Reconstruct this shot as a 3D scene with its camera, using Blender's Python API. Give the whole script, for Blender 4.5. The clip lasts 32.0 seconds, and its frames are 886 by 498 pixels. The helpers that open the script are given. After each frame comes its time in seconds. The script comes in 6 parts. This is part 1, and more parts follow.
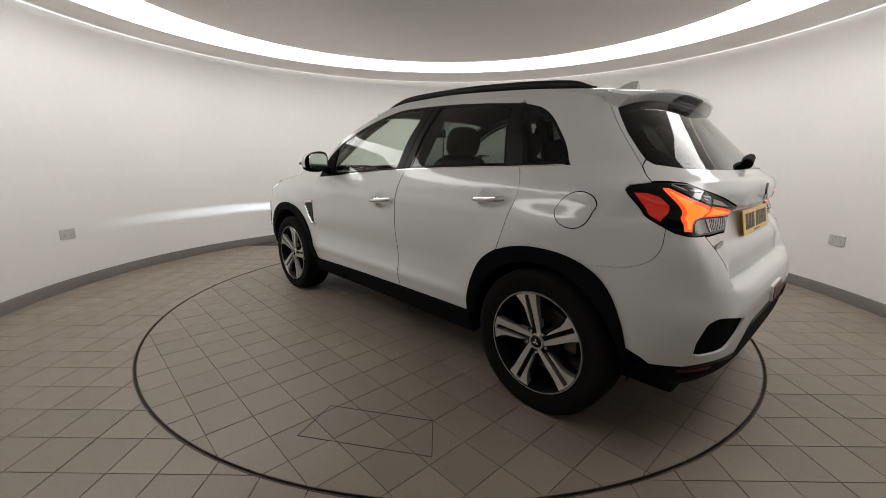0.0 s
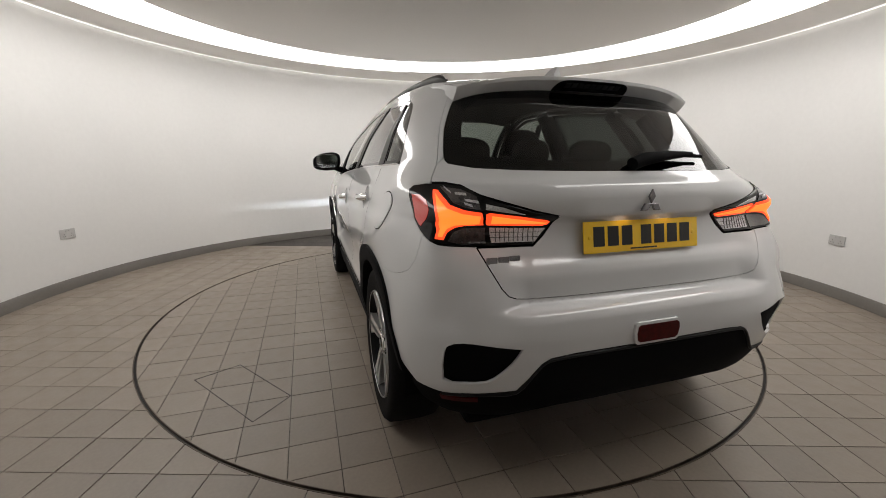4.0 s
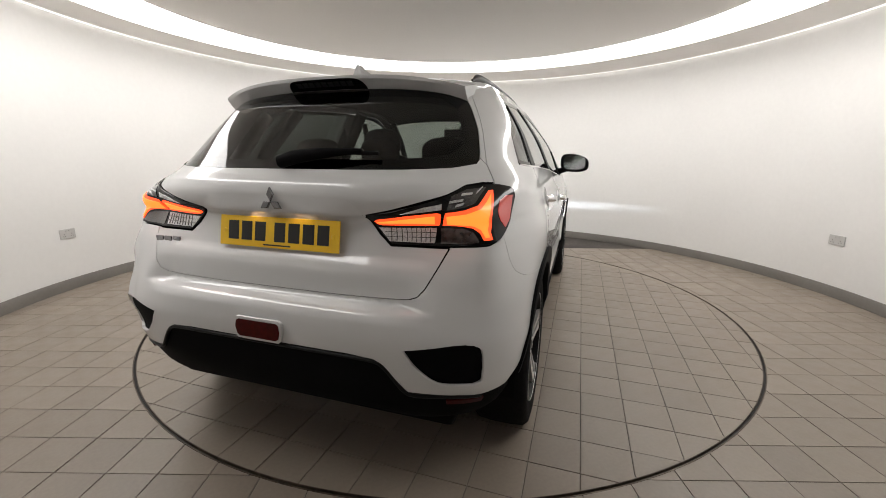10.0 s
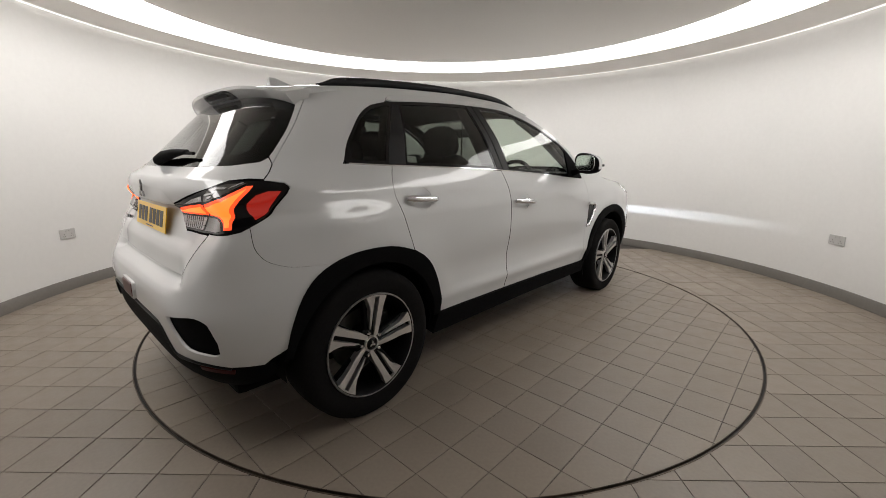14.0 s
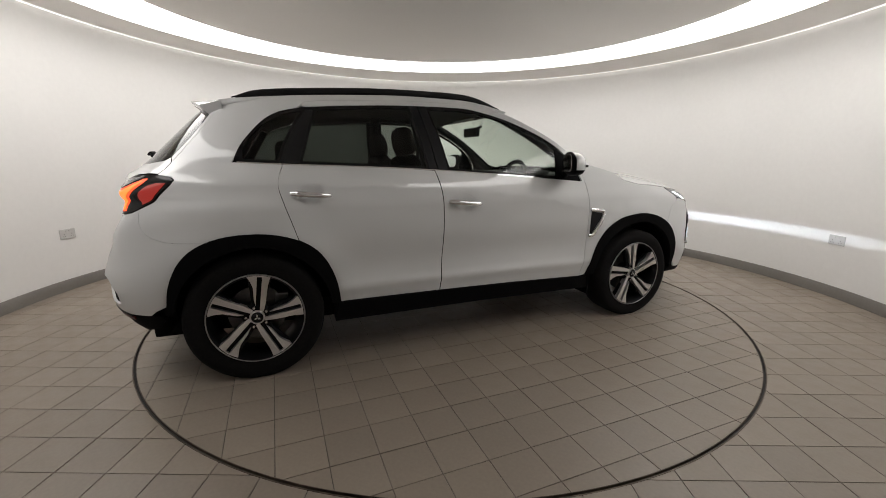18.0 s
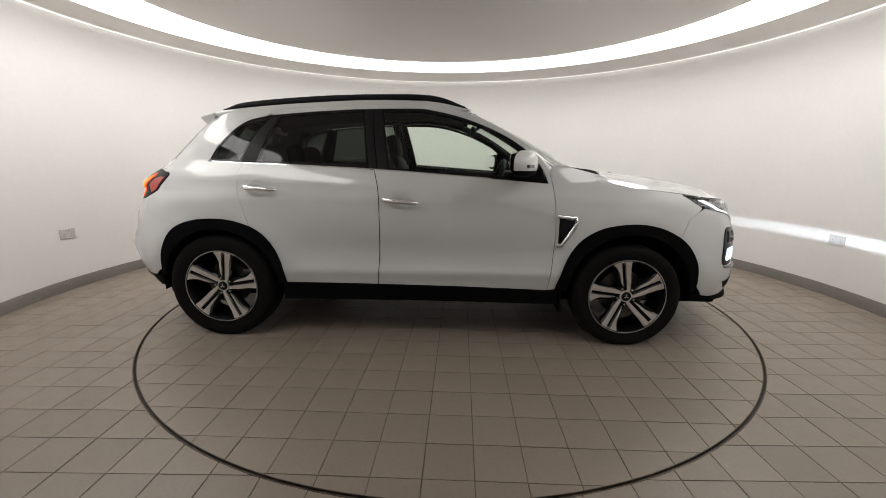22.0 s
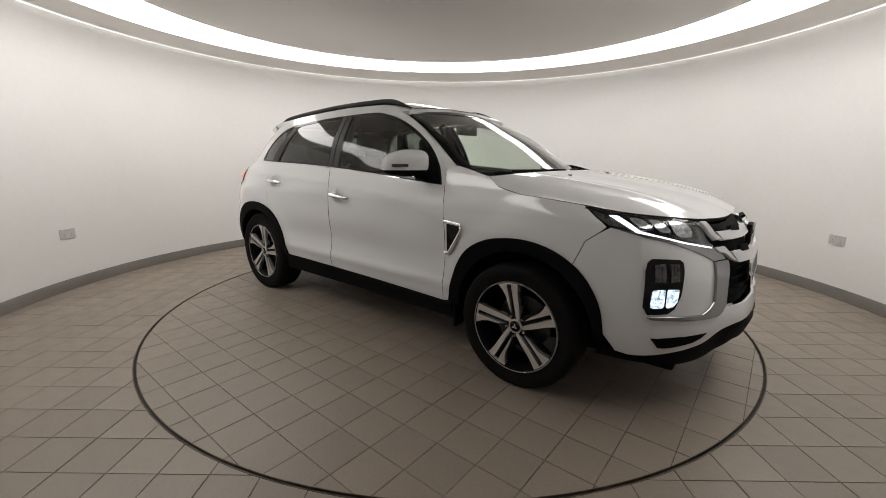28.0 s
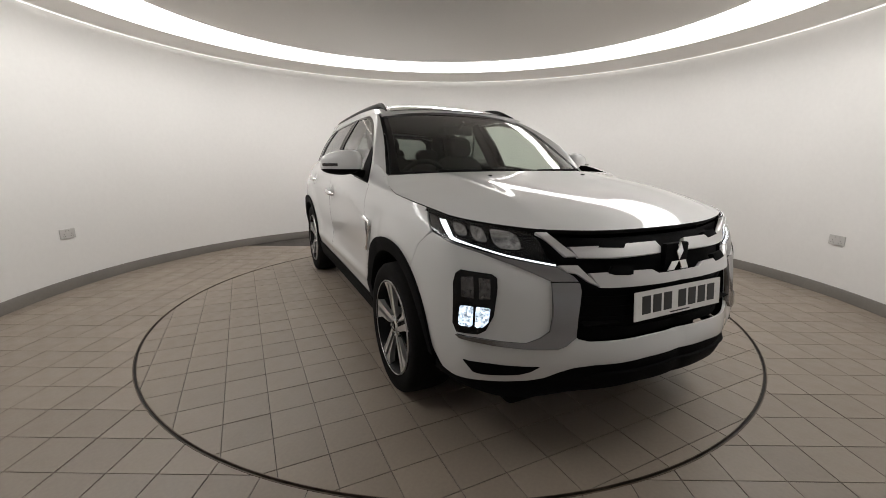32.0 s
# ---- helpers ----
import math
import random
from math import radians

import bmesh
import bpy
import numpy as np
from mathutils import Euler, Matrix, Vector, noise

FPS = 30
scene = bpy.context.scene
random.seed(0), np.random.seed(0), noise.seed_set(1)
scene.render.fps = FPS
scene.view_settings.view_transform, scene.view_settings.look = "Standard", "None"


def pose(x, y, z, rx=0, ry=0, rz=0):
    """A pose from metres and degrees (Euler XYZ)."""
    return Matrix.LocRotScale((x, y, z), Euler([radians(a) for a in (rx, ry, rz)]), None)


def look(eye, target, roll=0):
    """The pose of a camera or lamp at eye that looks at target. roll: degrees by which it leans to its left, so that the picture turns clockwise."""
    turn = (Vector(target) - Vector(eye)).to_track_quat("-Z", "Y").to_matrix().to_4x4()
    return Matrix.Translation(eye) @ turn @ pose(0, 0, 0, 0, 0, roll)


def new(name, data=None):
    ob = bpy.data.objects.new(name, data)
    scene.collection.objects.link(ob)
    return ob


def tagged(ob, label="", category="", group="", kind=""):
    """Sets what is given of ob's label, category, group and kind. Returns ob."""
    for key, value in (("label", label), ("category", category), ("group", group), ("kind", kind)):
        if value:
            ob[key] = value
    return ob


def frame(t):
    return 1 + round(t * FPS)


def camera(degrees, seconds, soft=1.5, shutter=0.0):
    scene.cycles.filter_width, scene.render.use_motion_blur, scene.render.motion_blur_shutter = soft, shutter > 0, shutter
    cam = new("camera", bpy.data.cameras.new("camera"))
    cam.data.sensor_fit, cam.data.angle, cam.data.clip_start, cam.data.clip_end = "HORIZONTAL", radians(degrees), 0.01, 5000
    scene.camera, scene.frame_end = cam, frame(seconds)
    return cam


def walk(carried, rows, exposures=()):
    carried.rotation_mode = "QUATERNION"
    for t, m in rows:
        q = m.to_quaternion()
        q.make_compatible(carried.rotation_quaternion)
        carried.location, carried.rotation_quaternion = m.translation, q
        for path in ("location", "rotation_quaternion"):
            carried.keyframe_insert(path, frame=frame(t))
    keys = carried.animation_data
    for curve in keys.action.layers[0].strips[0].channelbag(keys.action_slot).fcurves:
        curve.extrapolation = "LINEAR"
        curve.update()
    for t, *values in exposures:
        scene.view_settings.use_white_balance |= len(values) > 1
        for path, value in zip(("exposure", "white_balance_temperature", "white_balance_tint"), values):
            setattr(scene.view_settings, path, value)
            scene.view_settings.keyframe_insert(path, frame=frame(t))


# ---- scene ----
EYE = (-0.046, -3.446, 1.182)
YAW, PITCH, ROLL = radians(0.058), radians(-12.317), 0.36
AIM = (EYE[0] + math.sin(YAW) * math.cos(PITCH), EYE[1] + math.cos(YAW) * math.cos(PITCH), EYE[2] + math.sin(PITCH))
cam = camera(94.82, 32.0, soft=0.9)
VIEW = look(EYE, AIM, ROLL)
walk(cam, [(0, VIEW), (32, VIEW)], exposures=[(0, -0.30, 6500, 10), (3, -0.27, 6500, 10), (7, 0.08, 6500, 10), (10, 0.14, 6500, 10), (11, -0.04, 6500, 10), (13, -0.11, 6500, 10), (16, -0.19, 6500, 10), (18, -0.20, 6500, 10), (21, -0.12, 6500, 10), (25, -0.07, 6500, 10), (28, -0.21, 6500, 10), (30, -0.22, 6500, 10), (32, -0.22, 6500, 10)])

# turntable: steady turn, clockwise seen from above
TURN_START, TURN_RATE = 133.25, -6.166
CAR_OFF = (-0.146, -0.019)

# a closed room without daylight: the world stays almost black
world = bpy.data.worlds.new("world")
scene.world = world
world.use_nodes = True
world.node_tree.nodes["Background"].inputs[0].default_value = (0.02, 0.02, 0.02, 1)
world.node_tree.nodes["Background"].inputs[1].default_value = 0.1

LIGHT_BAND = 6.1     # strength of the lit ceiling band
LIGHT_COVE = 1.3     # strength of the cove strip above the wall
# ---------------------------------------------------------------- materials
def mat(name, color, rough=0.5, metal=0.0, coat=0.0, spec=0.5, grain=0.0, grain_scale=40.0, stain=0.0, stain_scale=3.0,
        bump=0.0, bump_scale=200.0, rand=0.0, rough_var=0.0, emit=None, power=0.0):
    """A procedural surface: base colour with fine grain, broad stains, per-piece variation and relief."""
    m = bpy.data.materials.new(name)
    m.use_nodes = True
    nt = m.node_tree
    b = nt.nodes["Principled BSDF"]
    b.inputs["Base Color"].default_value = (*color, 1)
    b.inputs["Roughness"].default_value = rough
    b.inputs["Metallic"].default_value = metal
    b.inputs["Coat Weight"].default_value = coat
    b.inputs["Coat Roughness"].default_value = 0.03
    b.inputs["Specular IOR Level"].default_value = spec
    if emit:
        b.inputs["Emission Color"].default_value = (*emit, 1)
        b.inputs["Emission Strength"].default_value = power
    tc = nt.nodes.new("ShaderNodeTexCoord")
    def noise_node(scale, detail):
        n = nt.nodes.new("ShaderNodeTexNoise")
        n.inputs["Scale"].default_value = scale
        n.inputs["Detail"].default_value = detail
        nt.links.new(tc.outputs["Object"], n.inputs["Vector"])
        return n.outputs["Fac"]
    val = None
    def add(fac, amount):
        nonlocal val
        r = nt.nodes.new("ShaderNodeMapRange")
        r.inputs["From Min"].default_value, r.inputs["From Max"].default_value = 0.3, 0.7
        r.inputs["To Min"].default_value, r.inputs["To Max"].default_value = 1 - amount, 1 + amount
        nt.links.new(fac, r.inputs["Value"])
        if val is None:
            val = r.outputs[0]
        else:
            k = nt.nodes.new("ShaderNodeMath")
            k.operation = "MULTIPLY"
            nt.links.new(val, k.inputs[0])
            nt.links.new(r.outputs[0], k.inputs[1])
            val = k.outputs[0]
    if grain:
        add(noise_node(grain_scale, 5), grain)
    if stain:
        add(noise_node(stain_scale, 3), stain)
    if rand:
        oi = nt.nodes.new("ShaderNodeObjectInfo")
        add(oi.outputs["Random"], rand)
        gi = nt.nodes.new("ShaderNodeNewGeometry")
        add(gi.outputs["Random Per Island"], rand)
    if val is not None:
        h = nt.nodes.new("ShaderNodeHueSaturation")
        h.inputs["Color"].default_value = (*color, 1)
        nt.links.new(val, h.inputs["Value"])
        nt.links.new(h.outputs[0], b.inputs["Base Color"])
    if rough_var:
        r = nt.nodes.new("ShaderNodeMapRange")
        r.inputs["From Min"].default_value, r.inputs["From Max"].default_value = 0.3, 0.7
        r.inputs["To Min"].default_value, r.inputs["To Max"].default_value = max(0.02, rough - rough_var), rough + rough_var
        nt.links.new(noise_node(stain_scale * 4, 4), r.inputs["Value"])
        nt.links.new(r.outputs[0], b.inputs["Roughness"])
    if bump:
        bp = nt.nodes.new("ShaderNodeBump")
        bp.inputs["Strength"].default_value = bump
        bp.inputs["Distance"].default_value = 0.002
        nt.links.new(noise_node(bump_scale, 3), bp.inputs["Height"])
        nt.links.new(bp.outputs[0], b.inputs["Normal"])
    return m


def glass(name, tint, gloss=0.03):
    """A window pane: clear or tinted, mirror-like towards grazing angles."""
    m = bpy.data.materials.new(name)
    m.use_nodes = True
    nt = m.node_tree
    nt.nodes.clear()
    out = nt.nodes.new("ShaderNodeOutputMaterial")
    mix = nt.nodes.new("ShaderNodeMixShader")
    tr = nt.nodes.new("ShaderNodeBsdfTransparent")
    gl = nt.nodes.new("ShaderNodeBsdfGlossy")
    lw = nt.nodes.new("ShaderNodeLayerWeight")
    lw.inputs["Blend"].default_value = 0.5
    pw = nt.nodes.new("ShaderNodeMath")
    pw.operation = "POWER"
    pw.inputs[1].default_value = 4.0
    fr = nt.nodes.new("ShaderNodeMath")
    fr.operation = "MULTIPLY_ADD"
    fr.inputs[1].default_value, fr.inputs[2].default_value = 0.92, 0.026
    nt.links.new(lw.outputs["Facing"], pw.inputs[0])
    nt.links.new(pw.outputs[0], fr.inputs[0])
    tr.inputs[0].default_value = (*tint, 1)
    gl.inputs[0].default_value = (1, 1, 1, 1)
    gl.inputs["Roughness"].default_value = gloss
    nt.links.new(fr.outputs[0], mix.inputs[0])
    nt.links.new(tr.outputs[0], mix.inputs[1])
    nt.links.new(gl.outputs[0], mix.inputs[2])
    nt.links.new(mix.outputs[0], out.inputs[0])
    return m


def glow(name, color, power):
    m = bpy.data.materials.new(name)
    m.use_nodes = True
    nt = m.node_tree
    b = nt.nodes["Principled BSDF"]
    b.inputs["Base Color"].default_value = (*[min(0.8, 0.6 * k + 0.05) for k in color], 1)
    b.inputs["Roughness"].default_value = 0.25
    b.inputs["Emission Color"].default_value = (*color, 1)
    b.inputs["Emission Strength"].default_value = power
    return m


M_WALL = mat("wall_paint", (0.79, 0.78, 0.762), 0.75, grain=0.012, grain_scale=25, stain=0.02, stain_scale=0.9, bump=0.08, bump_scale=260)
M_CEIL = mat("ceiling_paint", (0.88, 0.855, 0.82), 0.85, grain=0.01, stain=0.015, stain_scale=0.7)
M_SKIRT = mat("skirting_paint", (0.165, 0.152, 0.136), 0.6, grain=0.05, stain=0.08, stain_scale=2, bump=0.05)
M_TILE = mat("floor_tile", (0.217, 0.180, 0.145), 0.42, grain=0.05, grain_scale=60, stain=0.07, stain_scale=2.2, rand=0.035, rough_var=0.1, bump=0.06, bump_scale=300)
M_GROUT_TABLE = mat("turntable_grout", (0.085, 0.072, 0.06), 0.9, grain=0.35, grain_scale=18, stain=0.45, stain_scale=3)
M_GROUT = mat("grout", (0.06, 0.052, 0.047), 0.9, grain=0.25, grain_scale=30, stain=0.3, stain_scale=4)
M_RINGGAP = mat("ring_gap", (0.02, 0.018, 0.016), 0.8, grain=0.3)
M_STEEL = mat("ring_steel", (0.10, 0.075, 0.055), 0.5, 0.5, grain=0.3, grain_scale=25, stain=0.5, stain_scale=5)
M_BAND = glow("lit_ceiling_band", (1.0, 0.972, 0.945), LIGHT_BAND)
M_COVE = glow("cove_strip", (1.0, 0.97, 0.92), LIGHT_COVE)
M_SOCKET = mat("socket_plastic", (0.52, 0.51, 0.495), 0.35, grain=0.02)
M_HOLE = mat("socket_hole", (0.06, 0.058, 0.055), 0.5)

M_PAINT = mat("white_pearl_paint", (0.60, 0.608, 0.608), 0.35, coat=1.0, grain=0.006, grain_scale=900, stain=0.008, stain_scale=2)
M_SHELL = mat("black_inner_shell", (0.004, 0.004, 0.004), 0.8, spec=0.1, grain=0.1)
M_CLAD = mat("black_textured_plastic", (0.005, 0.005, 0.0054), 0.65, spec=0.04, grain=0.15, grain_scale=300, bump=0.15, bump_scale=700)
M_GLOSS = mat("black_gloss_plastic", (0.004, 0.004, 0.0045), 0.08, spec=0.25)
M_RUBBER = mat("tyre_rubber", (0.009, 0.0085, 0.0085), 0.75, spec=0.06, grain=0.2, grain_scale=80, bump=0.2, bump_scale=300)
M_ALU = mat("machined_alloy", (0.72, 0.71, 0.70), 0.28, 0.85, grain=0.05, grain_scale=150)
M_DARKALU = mat("dark_painted_alloy", (0.004, 0.004, 0.0045), 0.4, 0.0, spec=0.12, grain=0.1)
M_BADGE = mat("dark_chrome", (0.30, 0.30, 0.31), 0.22, 1.0)
M_CHROME = mat("chrome", (0.82, 0.83, 0.84), 0.06, 1.0)
M_SILVER = mat("satin_silver_plastic", (0.62, 0.62, 0.62), 0.38, 0.6, grain=0.02, grain_scale=400)
M_BRACKET = mat("dark_silver_trim", (0.24, 0.24, 0.245), 0.14, 1.0, grain=0.01)
M_SATIN = mat("satin_black_plastic", (0.009, 0.009, 0.0095), 0.42, spec=0.18, grain=0.15, grain_scale=300)
M_LIP = mat("machined_lip", (0.42, 0.42, 0.42), 0.3, 0.9, grain=0.05)
M_BRAKE = mat("brake_steel", (0.10, 0.097, 0.093), 0.4, 0.9, grain=0.2)
M_FABRIC = mat("dark_seat_fabric", (0.007, 0.007, 0.007), 0.85, grain=0.3, grain_scale=200)
M_TRIM = mat("dark_interior_plastic", (0.006, 0.006, 0.0062), 0.6, spec=0.2, grain=0.15)
M_LINER = mat("dark_headliner", (0.012, 0.012, 0.012), 0.9, grain=0.05)
M_PRIVACY = glass("privacy_glass", (0.165, 0.185, 0.17))
M_REARGLASS = glass("rear_privacy_glass", (0.19, 0.21, 0.20))
M_CLEAR = glass("window_glass", (0.82, 0.88, 0.83))
M_SCREEN = glass("windscreen_glass", (0.80, 0.86, 0.80))
M_ROOFGLASS = mat("dark_roof_glass", (0.006, 0.006, 0.007), 0.05, coat=1.0)
M_LENS = mat("clear_lamp_lens", (0.60, 0.60, 0.61), 0.14, 0.3, grain=0.3, grain_scale=160, coat=1.0)
M_SMOKE = mat("smoked_lamp_lens", (0.06, 0.057, 0.057), 0.12, 0.4, grain=0.4, grain_scale=70, coat=1.0)
M_TAIL = glow("lit_tail_lamp", (1.0, 0.070, 0.010), 1.3)
M_TAIL_CORE = glow("lit_tail_lamp_core", (1.0, 0.165, 0.018), 1.9)
M_TAIL_SIDE = mat("lit_tail_lamp_side", (0.05, 0.003, 0.0025), 0.15, coat=1.0, emit=(0.9, 0.03, 0.012), power=0.35, grain=0.3, grain_scale=60)
M_REDREF = mat("red_reflector", (0.055, 0.002, 0.002), 0.3, spec=0.15, grain=0.3, grain_scale=60)
M_DRL = glow("lit_day_running_strip", (0.93, 0.96, 1.0), 3.0)
def facet_glow(name, color, low, high, scale):
    """A lit lamp behind a faceted lens: bright and dim cells."""
    m = glow(name, color, high)
    nt = m.node_tree
    tc = nt.nodes.new("ShaderNodeTexCoord")
    vo = nt.nodes.new("ShaderNodeTexVoronoi")
    vo.inputs["Scale"].default_value = scale
    sp = nt.nodes.new("ShaderNodeSeparateColor")
    mr = nt.nodes.new("ShaderNodeMapRange")
    mr.inputs["From Min"].default_value, mr.inputs["From Max"].default_value = 0.15, 0.8
    mr.inputs["To Min"].default_value, mr.inputs["To Max"].default_value = low, high
    nt.links.new(tc.outputs["Object"], vo.inputs["Vector"])
    nt.links.new(vo.outputs["Color"], sp.inputs[0])
    nt.links.new(sp.outputs[0], mr.inputs["Value"])
    nt.links.new(mr.outputs[0], nt.nodes["Principled BSDF"].inputs["Emission Strength"])
    return m


M_FOGLIT = facet_glow("lit_fog_lamp", (0.70, 0.84, 1.0), 0.10, 2.0, 150.0)
M_BOWL = mat("lamp_reflector", (0.48, 0.49, 0.50), 0.16, 0.9, grain=0.45, grain_scale=60)
M_LAMPGLASS = glass("lamp_cover", (0.90, 0.91, 0.92), 0.02)
M_PLATE_Y = mat("yellow_plate", (0.90, 0.56, 0.02), 0.3, coat=0.5, grain=0.02)
M_PLATE_W = mat("white_plate", (0.72, 0.72, 0.70), 0.3, coat=0.5, grain=0.02)
M_INK = mat("plate_ink", (0.012, 0.012, 0.012), 0.4)
M_PLATELIT = glow("plate_lamp", (1.0, 0.72, 0.5), 16.0)
# for the added slit emitters behind the grille
M_BEAM = glow("beam_emitter", (0.78, 0.89, 1.0), 34000.0)
# pale tone of the unseen bay, set to bounce fill onto the car
M_BAY = mat("bay_bounce_paint", (0.64, 0.625, 0.61), 0.75, grain=0.03, stain=0.04)
# ---------------------------------------------------------------- mesh helpers
def link_mesh(name, verts, faces, material, parent=None, label="", smooth=True, normals=None, mats=None):
    me = bpy.data.meshes.new(name)
    me.from_pydata([tuple(v) for v in verts], [], [tuple(f) for f in faces])
    for k in (mats or [material]):
        me.materials.append(k)
    if smooth:
        me.shade_smooth()
    if normals is not None:
        me.normals_split_custom_set_from_vertices([tuple(n) for n in normals])
    me.update()
    ob = new(name, me)
    if parent:
        ob.parent = parent
    if label:
        ob["label"] = label
    return ob


def part(name, bm, material, parent=None, label="", smooth=False, sharp=40):
    """Link a bmesh as one mesh object under a thing or a part."""
    bmesh.ops.recalc_face_normals(bm, faces=bm.faces)
    me = bpy.data.meshes.new(name)
    if smooth:
        for f in bm.faces:
            f.smooth = True
        for e in bm.edges:
            if len(e.link_faces) == 2 and e.calc_face_angle(0) > radians(sharp):
                e.smooth = False
    bm.to_mesh(me)
    bm.free()
    me.materials.append(material)
    ob = new(name, me)
    if parent:
        ob.parent = parent
    if label:
        ob["label"] = label
    return ob


def box_bm(size, at=(0, 0, 0), bevel=0.0, segs=2, bm=None, rot=None):
    bm = bm or bmesh.new()
    m = Matrix.Translation(at) @ (rot or Matrix.Identity(4)) @ Matrix.Diagonal((*size, 1))
    r = bmesh.ops.create_cube(bm, size=1, matrix=m)
    if bevel:
        edges = list({e for v in r["verts"] for e in v.link_edges})
        bmesh.ops.bevel(bm, geom=edges, offset=bevel, segments=segs, profile=0.7, affect="EDGES")
    return bm


def prism(bm, poly, z0, z1, bottom=False, bevel=0.0):
    """Upright prism over a flat polygon, with a narrow chamfer at the top."""
    if bevel:
        c = (sum(p[0] for p in poly) / len(poly), sum(p[1] for p in poly) / len(poly))
        top = []
        for p in poly:
            d = math.hypot(p[0] - c[0], p[1] - c[1]) or 1
            k = max(0, 1 - bevel / d)
            top.append((c[0] + (p[0] - c[0]) * k, c[1] + (p[1] - c[1]) * k))
        rings = [[bm.verts.new((*p, z0)) for p in poly], [bm.verts.new((*p, z1 - bevel * 0.5)) for p in poly], [bm.verts.new((*p, z1)) for p in top]]
    else:
        rings = [[bm.verts.new((*p, z0)) for p in poly], [bm.verts.new((*p, z1)) for p in poly]]
    n = len(poly)
    for a, b in zip(rings, rings[1:]):
        for i in range(n):
            bm.faces.new((a[i], a[(i + 1) % n], b[(i + 1) % n], b[i]))
    bm.faces.new(rings[-1])
    if bottom:
        bm.faces.new(rings[0][::-1])


def lathe(profile, segs, axis="z", closed=False, bm=None, a0=0.0, a1=math.tau):
    """Turn a profile of (radius, height) about an axis."""
    bm = bm or bmesh.new()
    full = abs(a1 - a0 - math.tau) < 1e-6
    rings = []
    for i in range(segs if full else segs + 1):
        a = a0 + (a1 - a0) * i / segs
        row = []
        for r, h in profile:
            c, s = r * math.cos(a), r * math.sin(a)
            row.append(bm.verts.new((c, s, h) if axis == "z" else (c, h, s)))
        rings.append(row)
    n = len(profile)
    for i in range(len(rings) - (0 if full else 1)):
        a, b = rings[i], rings[(i + 1) % len(rings)]
        for j in range(n if closed else n - 1):
            bm.faces.new((a[j], a[(j + 1) % n], b[(j + 1) % n], b[j]))
    if closed and not full:
        bm.faces.new(rings[0])
        bm.faces.new(rings[-1][::-1])
    return bm


# ---------------------------------------------------------------- the round studio
WALL_R, WALL_C = 3.46, (0.0, 0.05)
TABLE_R = 2.235
SOFFIT_Z, BAND_OUT, BAND_IN, CEIL_C = 2.40, 2.955, 2.395, (-0.055, -0.265)
GAP = radians(44)          # half of the opening left behind the camera
A0, A1 = -math.pi / 2 + GAP, 1.5 * math.pi - GAP


def shifted(bm, c):
    bmesh.ops.translate(bm, verts=bm.verts, vec=(c[0], c[1], 0))
    return bm


wall = part("wall_round", shifted(lathe([(WALL_R, 0), (WALL_R, 2.62), (WALL_R + 0.12, 2.62), (WALL_R + 0.12, 0)], 160, closed=True, a0=A0, a1=A1), WALL_C), M_WALL, smooth=True)
tagged(wall, "smooth curved off-white painted wall of a round studio", "wall", kind="structure")
skirt = part("baseboard", shifted(lathe([(WALL_R - 0.016, 0), (WALL_R - 0.016, 0.088), (WALL_R - 0.01, 0.098), (WALL_R - 0.001, 0.098), (WALL_R - 0.001, 0)], 160, closed=True, a0=A0, a1=A1), WALL_C), M_SKIRT, smooth=True)
tagged(skirt, "grey-brown painted skirting board along the round wall", "baseboard", kind="structure")

# added unseen bay behind the camera; its pale surfaces bounce fill light
bx = math.cos(A0) * WALL_R
by = math.sin(A0) * WALL_R + WALL_C[1]
for sx, nm in ((1, "wall_entrance_east"), (-1, "wall_entrance_west")):
    o = part(nm, box_bm((0.12, 1.6, 2.62), (sx * (bx + 0.06), by - 0.8 - 0.05, 1.31)), M_BAY)
    tagged(o, "plain off-white side wall of an added unseen bay", "wall", kind="structure")
o = part("wall_entrance_south", box_bm((2 * bx + 0.36, 0.12, 2.62), (0, by - 1.71, 1.31)), M_BAY)
tagged(o, "plain off-white back wall of an added unseen bay", "wall", kind="structure")
o = part("ceiling_entrance", box_bm((2 * bx + 0.36, 1.9, 0.1), (0, by - 0.98, 2.67)), M_BAY)
tagged(o, "plain off-white ceiling of an added unseen bay", "ceiling", kind="structure")

# ceiling: soffit ring, lit band, inner disc
def ring_between(rings, segs=180):
    """A closed ring lofted through circles (centre, radius, height)."""
    bm = bmesh.new()
    rows = [[bm.verts.new((c[0] + r * math.cos(math.tau * i / segs), c[1] + r * math.sin(math.tau * i / segs), z)) for c, r, z in rings] for i in range(segs)]
    n = len(rings)
    for i in range(segs):
        a, b = rows[i], rows[(i + 1) % segs]
        for j in range(n):
            bm.faces.new((a[j], a[(j + 1) % n], b[(j + 1) % n], b[j]))
    return bm


soffit = part("ceiling_soffit", ring_between([(CEIL_C, BAND_OUT, SOFFIT_Z + 0.05), (CEIL_C, BAND_OUT, SOFFIT_Z), (WALL_C, WALL_R - 0.055, SOFFIT_Z), (WALL_C, WALL_R - 0.05, SOFFIT_Z + 0.004), (WALL_C, WALL_R - 0.05, SOFFIT_Z + 0.05)]), M_CEIL, smooth=True)
tagged(soffit, "matt painted outer soffit ring of the ceiling", "ceiling", kind="structure")
roof = part("ceiling", box_bm((7.6, 8.0, 0.1), (0, 0, 2.67)), M_CEIL)
tagged(roof, "painted slab closing the room above the ceiling ring", "ceiling", kind="structure")
